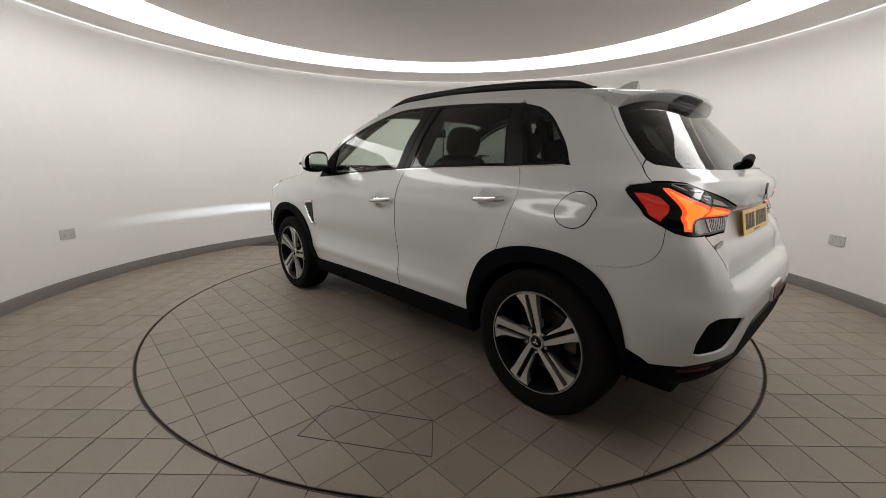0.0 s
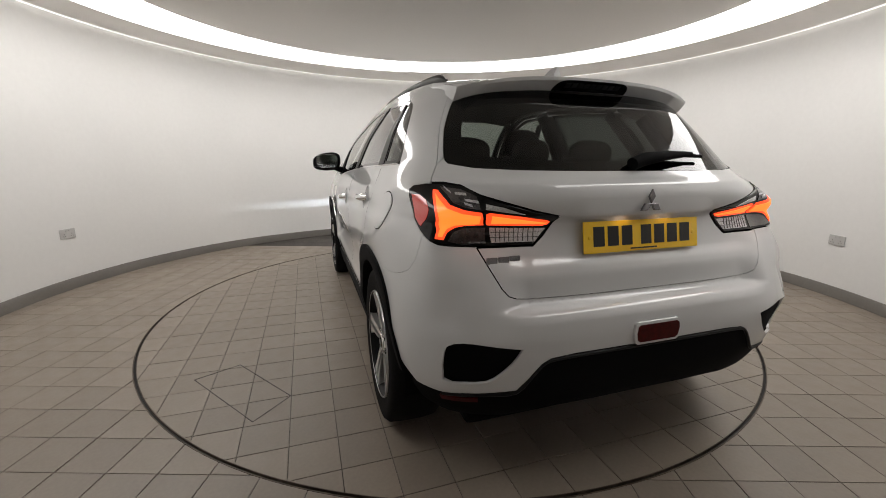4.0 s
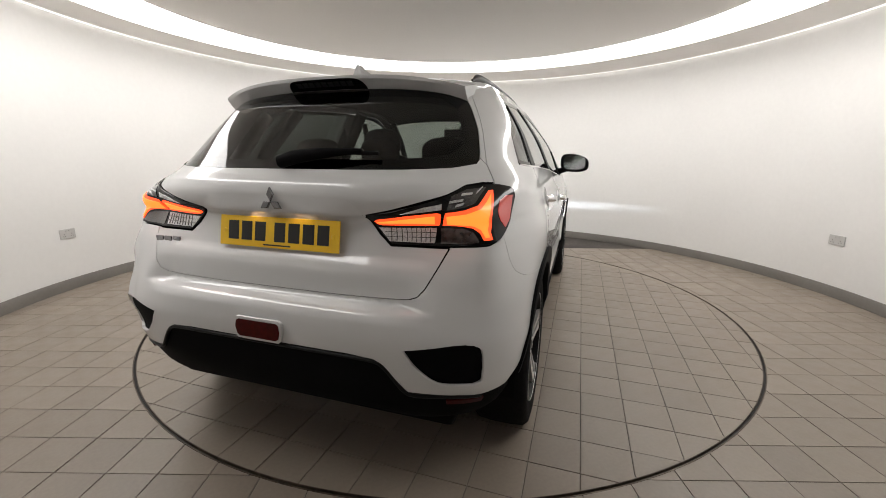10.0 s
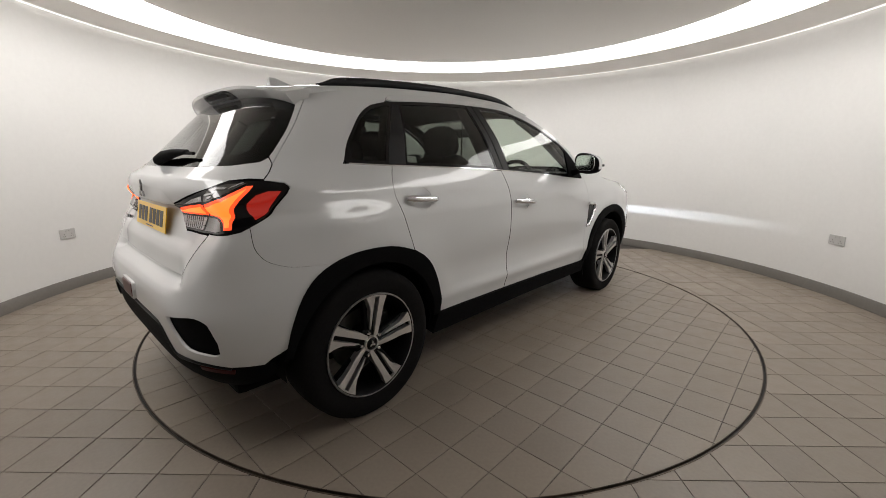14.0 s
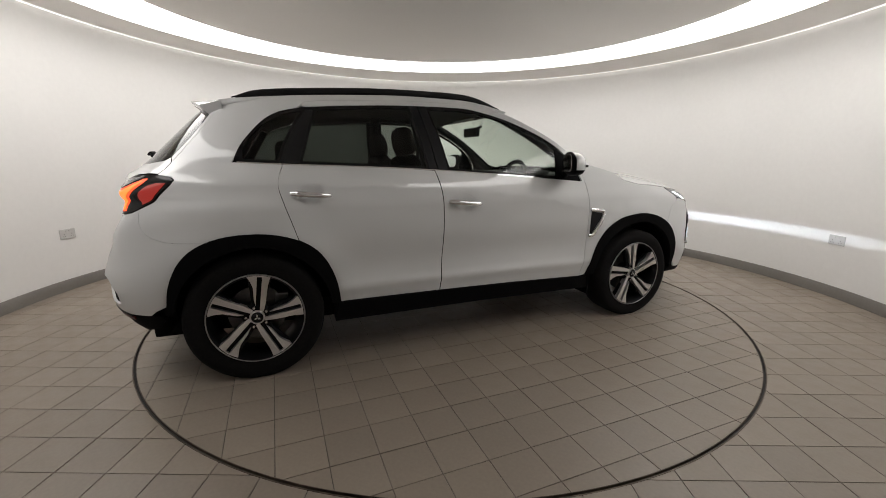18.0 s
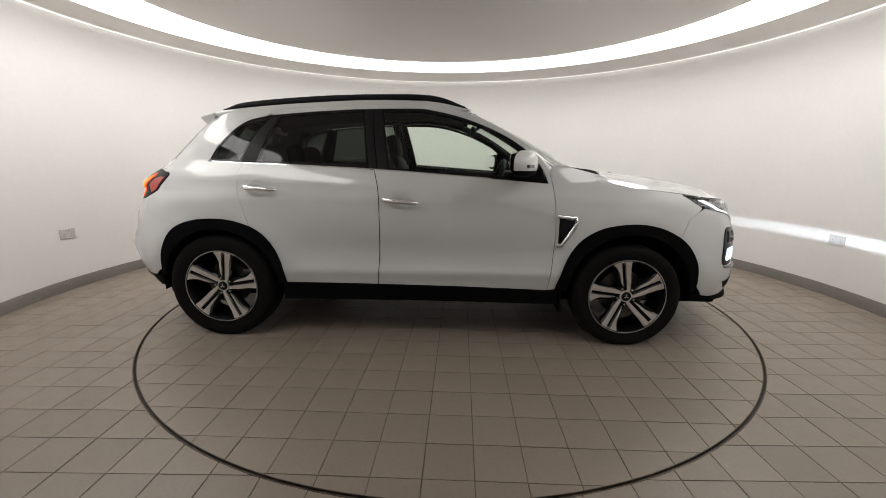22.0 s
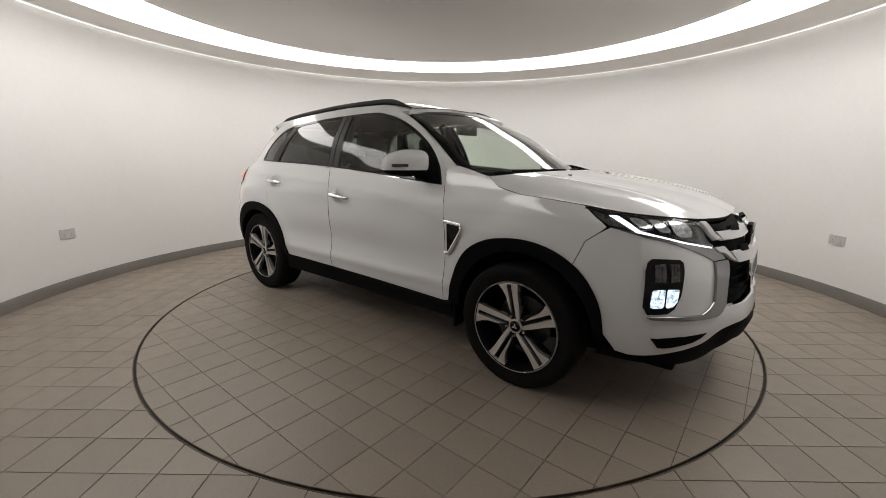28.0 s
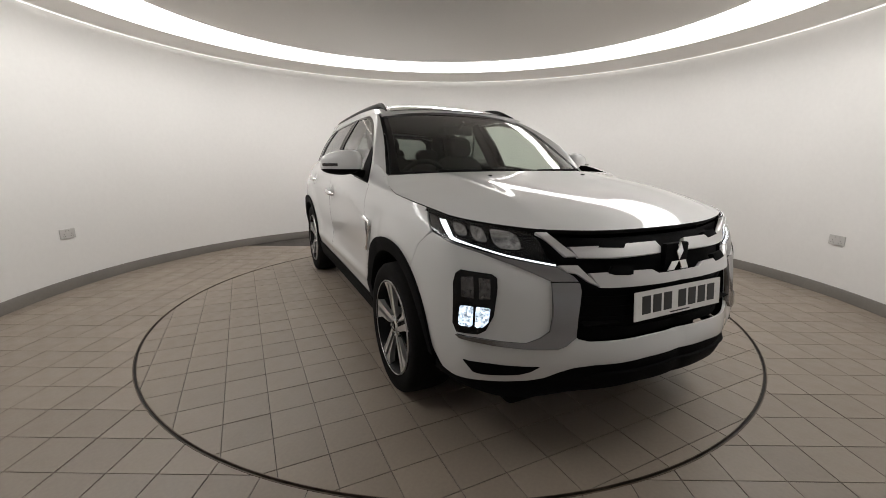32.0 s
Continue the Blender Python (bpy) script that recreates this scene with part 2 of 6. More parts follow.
disc = part("ceiling_disc", shifted(lathe([(0.001, SOFFIT_Z), (BAND_IN * 0.5, SOFFIT_Z), (BAND_IN - 0.004, SOFFIT_Z), (BAND_IN, SOFFIT_Z + 0.004), (BAND_IN, SOFFIT_Z + 0.05), (0.001, SOFFIT_Z + 0.05)], 180), CEIL_C), M_CEIL, smooth=True)
tagged(disc, "large matt painted round ceiling panel inside the light ring", "ceiling", kind="structure")
band = tagged(new("ring_light"), "broad glowing white ring light set in the ceiling", "ceiling light")
BAND_PROFILE = [(BAND_IN + 0.001, SOFFIT_Z + 0.006), (BAND_IN + 0.04, SOFFIT_Z - 0.022), (BAND_IN + 0.14, SOFFIT_Z - 0.034), (BAND_IN + 0.42, SOFFIT_Z - 0.034), (BAND_OUT - 0.04, SOFFIT_Z - 0.022), (BAND_OUT - 0.001, SOFFIT_Z + 0.006)]
OFF = radians(28)          # half of the unseen stretch, left unlit to dim reflections on the car
part("diffuser", shifted(lathe(BAND_PROFILE, 160, a0=-math.pi / 2 + OFF, a1=1.5 * math.pi - OFF), CEIL_C), M_BAND, band, smooth=True)
part("unlit_diffuser", shifted(lathe(BAND_PROFILE, 40, a0=-math.pi / 2 - OFF, a1=-math.pi / 2 + OFF), CEIL_C), M_CEIL, band, "unlit white diffuser on the unseen near side of the ring", smooth=True)
part("outer_rim", shifted(lathe([(BAND_OUT + 0.003, SOFFIT_Z + 0.028), (BAND_OUT + 0.003, SOFFIT_Z - 0.003), (BAND_OUT - 0.006, SOFFIT_Z - 0.003), (BAND_OUT - 0.006, SOFFIT_Z + 0.028)], 180), CEIL_C), M_CEIL, band, "thin painted edge", smooth=True)
part("inner_rim", shifted(lathe([(BAND_IN - 0.003, SOFFIT_Z + 0.028), (BAND_IN - 0.003, SOFFIT_Z - 0.003), (BAND_IN + 0.006, SOFFIT_Z - 0.003), (BAND_IN + 0.006, SOFFIT_Z + 0.028)], 180), CEIL_C), M_CEIL, band, "thin painted edge", smooth=True)
cove = tagged(new("cove_light"), "thin glowing strip in the cove above the wall", "cove light")
part("strip", shifted(lathe([(WALL_R - 0.048, SOFFIT_Z + 0.005), (WALL_R - 0.002, SOFFIT_Z + 0.005)], 180), WALL_C), M_COVE, cove)

# double sockets on the wall
def socket(ang):
    root = tagged(new("wall_socket"), "white double switched socket on the curved wall", "socket", "wall sockets")
    part("plate", box_bm((0.009, 0.146, 0.086), (-0.0045, 0, 0), 0.004), M_SOCKET, root)
    for y in (-0.036, 0.036):
        part("rocker", box_bm((0.004, 0.012, 0.018), (-0.0105, y * 0.45, 0.026), 0.001, 1), M_SOCKET, root)
        for dy, dz, w, h in ((0, -0.002, 0.004, 0.009), (-0.011, -0.021, 0.008, 0.004), (0.011, -0.021, 0.008, 0.004)):
            part("pin_hole", box_bm((0.002, w, h), (-0.0095, y + dy, dz)), M_HOLE, root)
    root.matrix_world = pose(WALL_C[0] + WALL_R * math.cos(ang), WALL_C[1] + WALL_R * math.sin(ang), SOCKET_Z, 0, 0, math.degrees(ang))
    return root


SOCKET_Z = 0.508
SOCKET_A, SOCKET_B = 177.6, 0.9
socket(radians(SOCKET_A))
socket(radians(SOCKET_B))

# floor screed, fixed tiles, steel ring
ground = part("floor", lathe([(TABLE_R + 0.005, -0.004), (3.7, -0.004)], 120), M_GROUT)
tagged(ground, "dark grouted screed under square floor tiles", "floor", kind="structure")
gb = bmesh.new()
gb.faces.new([gb.verts.new(p) for p in ((-6, -7, -0.16), (6, -7, -0.16), (6, 5, -0.16), (-6, 5, -0.16))])
tagged(part("subfloor", gb, M_GROUT), "plain concrete base below the floor", "floor", kind="structure")
tagged(part("floor_entrance", box_bm((2 * bx + 0.2, 1.9, 0.03), (0, by - 0.93, -0.016)), M_TILE), "plain tiled floor of an added unseen bay", "floor", kind="structure")
ring = tagged(new("turntable_ring"), "worn dark steel ring round the turntable", "turntable ring")
part("outer_rim", lathe([(TABLE_R + 0.0055, -0.004), (TABLE_R + 0.0055, 0.001), (TABLE_R + 0.0095, 0.001), (TABLE_R + 0.0095, -0.004)], 240), M_STEEL, ring, "thin bright worn steel edge")
part("gap", lathe([(TABLE_R - 0.0063, -0.05), (TABLE_R - 0.0063, -0.012), (TABLE_R + 0.0065, -0.012), (TABLE_R + 0.0065, -0.05)], 240), M_RINGGAP, ring, "dark dirty gap")

PITCH_T, JOINT = 0.2, 0.0032


def clip_tile(cx, cy, keep, radius, rot, c0=(0, 0)):
    """The square tile at a grid place, cut by a circle: keep +1 outside, -1 inside."""
    h = (PITCH_T - JOINT) / 2
    cr, sr = math.cos(rot), math.sin(rot)
    pts = []
    n = 10
    corners = [(-h, -h), (h, -h), (h, h), (-h, h)]
    for k in range(4):
        (xa, ya), (xb, yb) = corners[k], corners[(k + 1) % 4]
        for i in range(n):
            x, y = cx + xa + (xb - xa) * i / n, cy + ya + (yb - ya) * i / n
            pts.append((cr * x - sr * y - c0[0], sr * x + cr * y - c0[1], i == 0))
    inside = [keep * (math.hypot(p[0], p[1]) - radius) >= 0 for p in pts]
    if all(inside):
        return [(p[0] + c0[0], p[1] + c0[1]) for p in pts if p[2]], True
    if not any(inside):
        return None, False
    out = []
    m = len(pts)
    for i in range(m):
        p, q = pts[i], pts[(i + 1) % m]
        if inside[i] and (p[2] or not inside[i - 1] or not inside[(i + 1) % m]):
            out.append((p[0] + c0[0], p[1] + c0[1]))
        if inside[i] and not inside[(i + 1) % m]:
            a = math.atan2((p[1] + q[1]) / 2, (p[0] + q[0]) / 2)
            j = (i + 1) % m
            while not inside[j]:
                j = (j + 1) % m
            r = pts[j]
            o = pts[j - 1]
            b = math.atan2((r[1] + o[1]) / 2, (r[0] + o[0]) / 2)
            d = (b - a + math.pi) % math.tau - math.pi
            for k in range(0, 7):
                aa = a + d * k / 6
                out.append((radius * math.cos(aa) + c0[0], radius * math.sin(aa) + c0[1]))
    return (out, False) if len(out) >= 3 else (None, False)


def tile_mesh(poly, name="tile"):
    bm = bmesh.new()
    prism(bm, poly, -0.008, 0.0, bevel=0.0015)
    bmesh.ops.recalc_face_normals(bm, faces=bm.faces)
    me = bpy.data.meshes.new(name)
    bm.to_mesh(me)
    bm.free()
    me.materials.append(M_TILE)
    return me


def lay_tiles(parent, xs, ys, test, keep, radius, rot, nearest, limit=300, outer=None):
    """Square tiles on a grid as single pieces; the far rest joined."""
    cr, sr = math.cos(rot), math.sin(rot)
    cells = []
    for i in range(-20, 21):
        for j in range(-20, 21):
            cx, cy = xs + PITCH_T * i, ys + PITCH_T * j
            wx, wy = cr * cx - sr * cy, sr * cx + cr * cy
            if test(wx, wy):
                poly, whole = clip_tile(cx, cy, keep, radius, rot)
                if poly:
                    cells.append((nearest(wx, wy), wx, wy, poly, whole))
    cells.sort(key=lambda k: k[0])
    h = (PITCH_T - JOINT) / 2
    base = tile_mesh([(cr * x - sr * y, sr * x + cr * y) for x, y in ((-h, -h), (h, -h), (h, h), (-h, h))])
    rest = bmesh.new()
    rnd = random.Random(5)
    for k, (_, wx, wy, poly, whole) in enumerate(cells):
        dz = rnd.uniform(-0.0006, 0.0006)
        if k < limit:
            if whole:
                ob = new("tile", base)
                ob.location = (wx, wy, dz)
            else:
                ob = new("tile", tile_mesh([(x - wx, y - wy) for x, y in poly]))
                ob.location = (wx, wy, dz)
            ob.parent = parent
        else:
            prism(rest, poly, -0.008, dz, bevel=0.0015)
    if len(rest.faces):
        o = part("far_tiles", rest, M_TILE, parent)
        o["kind"] = "stuff"
    else:
        rest.free()
# ---------------------------------------------------------------- the car's skin
from mathutils import geometry

def curve_of(points):
    """A smooth monotone curve through (x, y) points."""
    xs, ys = [p[0] for p in points], [p[1] for p in points]
    n = len(xs)
    h = [xs[i + 1] - xs[i] for i in range(n - 1)]
    d = [(ys[i + 1] - ys[i]) / h[i] for i in range(n - 1)]
    m = [d[0]] + [0 if d[i - 1] * d[i] <= 0 else 2 * d[i - 1] * d[i] / (d[i - 1] + d[i]) for i in range(1, n - 1)] + [d[-1]]

    def f(x):
        if x <= xs[0]:
            return ys[0] + m[0] * (x - xs[0])
        if x >= xs[-1]:
            return ys[-1] + m[-1] * (x - xs[-1])
        i = 0
        while x > xs[i + 1]:
            i += 1
        t = (x - xs[i]) / h[i]
        return ((1 + 2 * t) * (1 - t) ** 2 * ys[i] + t * (1 - t) ** 2 * h[i] * m[i] + t * t * (3 - 2 * t) * ys[i + 1] + t * t * (t - 1) * h[i] * m[i + 1])
    return f


HALF_W = curve_of([(0.18, 0.825), (0.30, 0.850), (0.38, 0.866), (0.48, 0.878), (0.62, 0.884), (0.80, 0.888), (0.92, 0.884), (1.02, 0.858), (1.10, 0.8305), (1.16, 0.8075), (1.30, 0.747), (1.44, 0.658), (1.52, 0.598), (1.58, 0.55)])
REAR_X = curve_of([(0.18, -1.86), (0.27, -1.955), (0.34, -2.02), (0.45, -2.058), (0.60, -2.066), (0.665, -2.060), (0.695, -2.042), (0.716, -1.990), (0.745, -1.985), (0.80, -1.981), (0.828, -1.970), (0.87, -1.941), (0.975, -1.918), (1.005, -1.945), (1.06, -1.962), (1.10, -1.95), (1.13, -1.905), (1.17, -1.862), (1.30, -1.735), (1.46, -1.575), (1.54, -1.47), (1.60, -1.38)])
REAR_CORNER = curve_of([(0.18, -1.86), (0.27, -1.955), (0.34, -2.02), (0.45, -2.058), (0.60, -2.066), (0.70, -2.045), (0.78, -2.012), (0.86, -1.972), (0.93, -1.930), (0.975, -1.918), (1.005, -1.945), (1.06, -1.962), (1.10, -1.95)])
FRONT_X = curve_of([(0.18, 2.10), (0.27, 2.19), (0.36, 2.25), (0.45, 2.27), (0.55, 2.255), (0.70, 2.235), (0.80, 2.20), (0.87, 2.16), (0.915, 2.12), (0.95, 2.06), (1.0, 1.95), (1.05, 1.82), (1.12, 1.60), (1.2, 1.5)])
CREASE = curve_of([(-1.7, 1.068), (-1.13, 1.049), (-0.3, 1.009), (0.41, 0.944), (0.80, 0.86), (1.2, 0.80)])
XC, S_END = 1.15, 2.35
P_REAR = curve_of([(0.25, 4.4), (0.60, 5.0), (0.80, 4.7), (1.0, 4.0), (1.2, 3.6), (1.6, 3.4)])
P_FRONT = curve_of([(0.25, 4.2), (0.50, 4.8), (0.78, 4.8), (0.90, 3.8), (1.0, 3.2), (1.2, 3.0)])


FRONT_R = curve_of([(0, 1.0), (15, 1.035), (26.8, 1.110), (33, 1.160), (37, 1.180), (43, 1.162), (50.5, 1.120), (60.5, 1.062), (70, 1.043), (78.7, 1.020), (90, 1.0)])


def ease(t):
    t = min(1, max(0, t))
    return t * t * (3 - 2 * t)

HUB_F, HUB_R, HUB_Z = 1.335, -1.335, 0.348


def side_relief(x, z):
    """Sculpting of the flanks, outwards in metres."""
    r = 0.0
    if -1.8 < x < 1.3:
        k = min(1, (x + 1.8) / 0.25) * min(1, max(0, (1.25 - x) / 0.5))
        d = z - CREASE(x)
        r += k * 0.008 * (math.exp(d / 0.055) if d < 0 else math.exp(-(d / 0.11) ** 2))
    if abs(x) < 1.1:
        k = 1 - (abs(x) / 1.1) ** 4
        r += k * (-0.016 * math.exp(-((z - 0.60) / 0.10) ** 2) + 0.010 * math.exp(-((z - 0.465) / 0.035) ** 2))
    for hx in (HUB_F, HUB_R):
        d = math.hypot(x - hx, (z - HUB_Z) * 1.0)
        r += 0.018 * math.exp(-((d - 0.46) / 0.10) ** 2) * ease((z - 0.30) / 0.30)
    r += 0.016 * math.exp(-((x + 1.45) / 0.30) ** 2 - ((z - 0.92) / 0.08) ** 2)
    return r


def skin(s, z):
    """A point of the car's skin: s runs along the plan outline (s = x on the flanks, ends at +-S_END), z is the height. Right-hand side."""
    flip = 1
    if s < -S_END:
        s, flip = -2 * S_END - s, -1
    elif s > S_END:
        s, flip = 2 * S_END - s, -1
    w = HALF_W(z)
    if abs(s) <= XC:
        x, y = s, w + side_relief(s, z)
    else:
        psi = (abs(s) - XC) / (S_END - XC) * math.pi / 2
        p = P_REAR(z) if s < 0 else P_FRONT(z)
        rear = REAR_X(z)
        if s < 0 and 0.60 < z < 0.975:
            rear += (REAR_CORNER(z) - rear) * ease((1.965 + s) / 0.10)
        a = (-XC - rear) if s < 0 else (FRONT_X(z) - XC)
        c, q = math.cos(psi), math.sin(psi)
        r = (abs(c) ** p + abs(q) ** p) ** (-1 / p)
        if s > 0 and 0.24 < z < 0.97:
            k = ease((z - 0.25) / 0.10) * (1 - ease((z - 0.85) / 0.11))
            r = r * (1 - k) + FRONT_R(math.degrees(psi)) * k
        x = XC + a * r * q
        x = -x if s < 0 else x
        y = (w + side_relief(x, z) * abs(c) ** 0.5) * r * c
    if s < -XC:
        # the lamp corners stand out to the rear
        k = math.exp(-((s + 1.750) / 0.075) ** 2) * ease((z - 0.66) / 0.27) * ease((1.10 - z) / 0.09)
        x -= 0.062 * k
        y += 0.012 * k
    if x < -1.0 and z > 1.05:
        y *= 1 - 0.035 * ease((z - 1.05) / 0.14) * ease((-x - 1.05) / 0.42)
    return Vector((x, -y * flip, z))


def s_of_x(x, z):
    if abs(x) <= XC:
        return x
    sg = -1 if x < 0 else 1
    lo, hi = XC, S_END
    for _ in range(40):
        m = (lo + hi) / 2
        if abs(skin(sg * m, z).x) < abs(x):
            lo = m
        else:
            hi = m
    return sg * lo


def s_of_y(y, z, end):
    """For the front (end 1) or rear (end -1); y < 0 is the right-hand side."""
    lo, hi = XC, S_END
    for _ in range(40):
        m = (lo + hi) / 2
        if -skin(end * m, z).y > abs(y):
            lo = m
        else:
            hi = m
    s = end * lo
    return s if y <= 0 else end * 2 * S_END - s


def outline(points):
    """Points ('x', x, z) on the flank, ('r', y, z) on the rear, ('f', y, z) on the front, into skin coordinates."""
    out = []
    for k, a, z in points:
        out.append((a, z) if k == "s" else (s_of_x(a, z) if k == "x" else s_of_y(a, z, -1 if k == "r" else 1), z))
    return out


def smooth_line(points, n=4):
    """A rounded line through the points."""
    out = []
    m = len(points)
    for i in range(m - 1):
        p0, p1, p2, p3 = points[max(0, i - 1)], points[i], points[i + 1], points[min(m - 1, i + 2)]
        for k in range(n):
            t = k / n
            out.append(tuple(0.5 * (2 * b + (c - a) * t + (2 * a - 5 * b + 4 * c - d) * t * t + (3 * b - a - 3 * c + d) * t ** 3) for a, b, c, d in zip(p0, p1, p2, p3)))
    out.append(tuple(points[-1]))
    return out


def mirrored(points):
    """The left-hand half added to a right-hand outline that starts and ends on the car's middle."""
    end = -S_END if points[0][0] < 0 else S_END
    return points + [(2 * end - s, z) for s, z in points[::-1]][1:-1]


def shrink(poly, d):
    """Move a closed outline inwards by d."""
    n = len(poly)
    area = sum(poly[i][0] * poly[(i + 1) % n][1] - poly[(i + 1) % n][0] * poly[i][1] for i in range(n))
    sg = 1 if area > 0 else -1
    out = []
    for i in range(n):
        p, q, r = Vector(poly[i - 1]), Vector(poly[i]), Vector(poly[(i + 1) % n])
        a, b = q - p, r - q
        if a.length < 1e-7 or b.length < 1e-7:
            out.append(tuple(q))
            continue
        a.normalize()
        b.normalize()
        na, nb = Vector((-a.y, a.x)) * sg, Vector((-b.y, b.x)) * sg
        k = na + nb
        den = max(0.35, 1 + na.dot(nb))
        out.append(tuple(q + k * (d / den)))
    return out


def inside_poly(x, y, poly):
    hit = False
    for (xa, ya), (xb, yb) in zip(poly, poly[1:] + poly[:1]):
        if (ya > y) != (yb > y) and x < xa + (y - ya) * (xb - xa) / (yb - ya):
            hit = not hit
    return hit


def sheet(name, poly, material, parent, fn=skin, step=(0.045, 0.018), lift=0.0, thick=0.012, gap=0.0019, flip=False, label="", dz=None, holes=(), dark_edge=False):
    """A panel: a closed outline in the surface's own coordinates, cut into a fine grid, laid on the surface and given thickness."""
    if gap:
        poly = shrink(poly, gap)
    # boundary cut to short edges, a regular grid of points inside
    ring_pts = []
    h = min(step) * 0.9
    for i, p in enumerate(poly):
        q = poly[(i + 1) % len(poly)]
        d = math.dist(p, q)
        if d < 1e-5:
            continue
        k = max(1, math.ceil(d / h))
        ring_pts += [(p[0] + (q[0] - p[0]) * j / k, p[1] + (q[1] - p[1]) * j / k) for j in range(k)]
    nb = len(ring_pts)
    loops = [(0, nb)]
    for hole in holes:
        start = len(ring_pts)
        for i, p in enumerate(hole):
            q = hole[(i + 1) % len(hole)]
            k = max(1, math.ceil(math.dist(p, q) / h))
            ring_pts += [(p[0] + (q[0] - p[0]) * j / k, p[1] + (q[1] - p[1]) * j / k) for j in range(k)]
        loops.append((start, len(ring_pts)))
    arr = np.array(ring_pts)
    follow = np.arange(1, len(ring_pts) + 1)
    for a0, a1 in loops:
        follow[a1 - 1] = a0
    nxt = arr[follow]
    pts = [Vector(q) for q in ring_pts]
    (x0, y0), (x1, y1) = arr.min(axis=0), arr.max(axis=0)
    for i in range(math.floor(x0 / step[0]) + 1, math.ceil(x1 / step[0])):
        for j in range(math.floor(y0 / step[1]) + 1, math.ceil(y1 / step[1])):
            gx, gy = i * step[0], j * step[1]
            cross = ((arr[:, 1] > gy) != (nxt[:, 1] > gy))
            with np.errstate(divide="ignore", invalid="ignore"):
                xi = arr[:, 0] + (gy - arr[:, 1]) * (nxt[:, 0] - arr[:, 0]) / (nxt[:, 1] - arr[:, 1])
            if np.count_nonzero(cross & (xi > gx)) % 2 and np.min(((arr[:, 0] - gx) / step[0]) ** 2 + ((arr[:, 1] - gy) / step[1]) ** 2) > 0.16:
                pts.append(Vector((gx, gy)))
    res = geometry.delaunay_2d_cdt(pts, [(i, int(follow[i])) for i in range(len(follow))], [], 1, 1e-6)
    flat = res[0]
    tris = [t for t in res[2] if not any(inside_poly(sum(flat[k].x for k in t) / len(t), sum(flat[k].y for k in t) / len(t), hole) for hole in holes)]
    count = {}
    for t in tris:
        for i in range(len(t)):
            key = tuple(sorted((t[i], t[(i + 1) % len(t)])))
            count.setdefault(key, []).append(t)
    e = 2e-3
    verts, norms, faces = [], [], []
    sg = -1 if flip else 1
    for v in flat:
        s, z = v.x, v.y
        p = fn(s, z)
        n = (fn(s + e, z) - fn(s - e, z)).cross(fn(s, z + e) - fn(s, z - e))
        if n.length < 1e-12:
            n = Vector((0, 0, 1))
        n.normalize()
        up = lift + (dz(s, z) if dz else 0)
        p = p + n * up
        verts.append((p.x, sg * p.y, p.z))
        norms.append((n.x, sg * n.y, n.z))
    for t in tris:
        ids = list(t)
        a, b, c = Vector(verts[ids[0]]), Vector(verts[ids[1]]), Vector(verts[ids[2]])
        if (b - a).cross(c - a).dot(Vector(norms[ids[0]])) < 0:
            ids = ids[::-1]
        faces.append(ids)
    if thick:
        for (i, j), owners in count.items():
            if len(owners) != 1:
                continue
            third = Vector((0, 0, 0))
            for k in owners[0]:
                third += Vector(verts[k]) / len(owners[0])
            pi, pj = Vector(verts[i]), Vector(verts[j])
            ni, nj = Vector(norms[i]), Vector(norms[j])
            o = (pj - pi).cross(ni)
            if o.length < 1e-9:
                continue
            o.normalize()
            if o.dot((pi + pj) / 2 - third) < 0:
                o = -o
            base = len(verts)
            verts += [tuple(pi), tuple(pj), tuple(pj - nj * thick), tuple(pi - ni * thick)]
            norms += [tuple((o + ni).normalized()), tuple((o + nj).normalized()), tuple(o), tuple(o)]
            ids = [base, base + 1, base + 2, base + 3]
            if (pj - pi).cross(Vector(verts[base + 2]) - pi).dot(o) < 0:
                ids = ids[::-1]
            faces.append(ids)
    if dark_edge or (thick and material is M_PAINT):
        # painted panels have a dark inner side; blackened rims put shade into the gaps
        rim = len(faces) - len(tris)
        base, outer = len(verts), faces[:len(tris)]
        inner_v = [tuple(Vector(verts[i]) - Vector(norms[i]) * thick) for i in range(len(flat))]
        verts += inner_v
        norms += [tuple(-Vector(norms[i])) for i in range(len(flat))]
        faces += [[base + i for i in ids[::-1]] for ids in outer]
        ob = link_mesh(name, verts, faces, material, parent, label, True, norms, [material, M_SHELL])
        ob.data.polygons.foreach_set("material_index", [0] * len(tris) + [1 if dark_edge else 0] * rim + [1] * len(tris))
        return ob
    return link_mesh(name, verts, faces, material, parent, label, True, norms)


def pair(name, poly, material, parent, **kw):
    """The same panel on the right-hand and the left-hand side."""
    return sheet(name, poly, material, parent, **kw), sheet(name, poly, material, parent, flip=True, **kw)


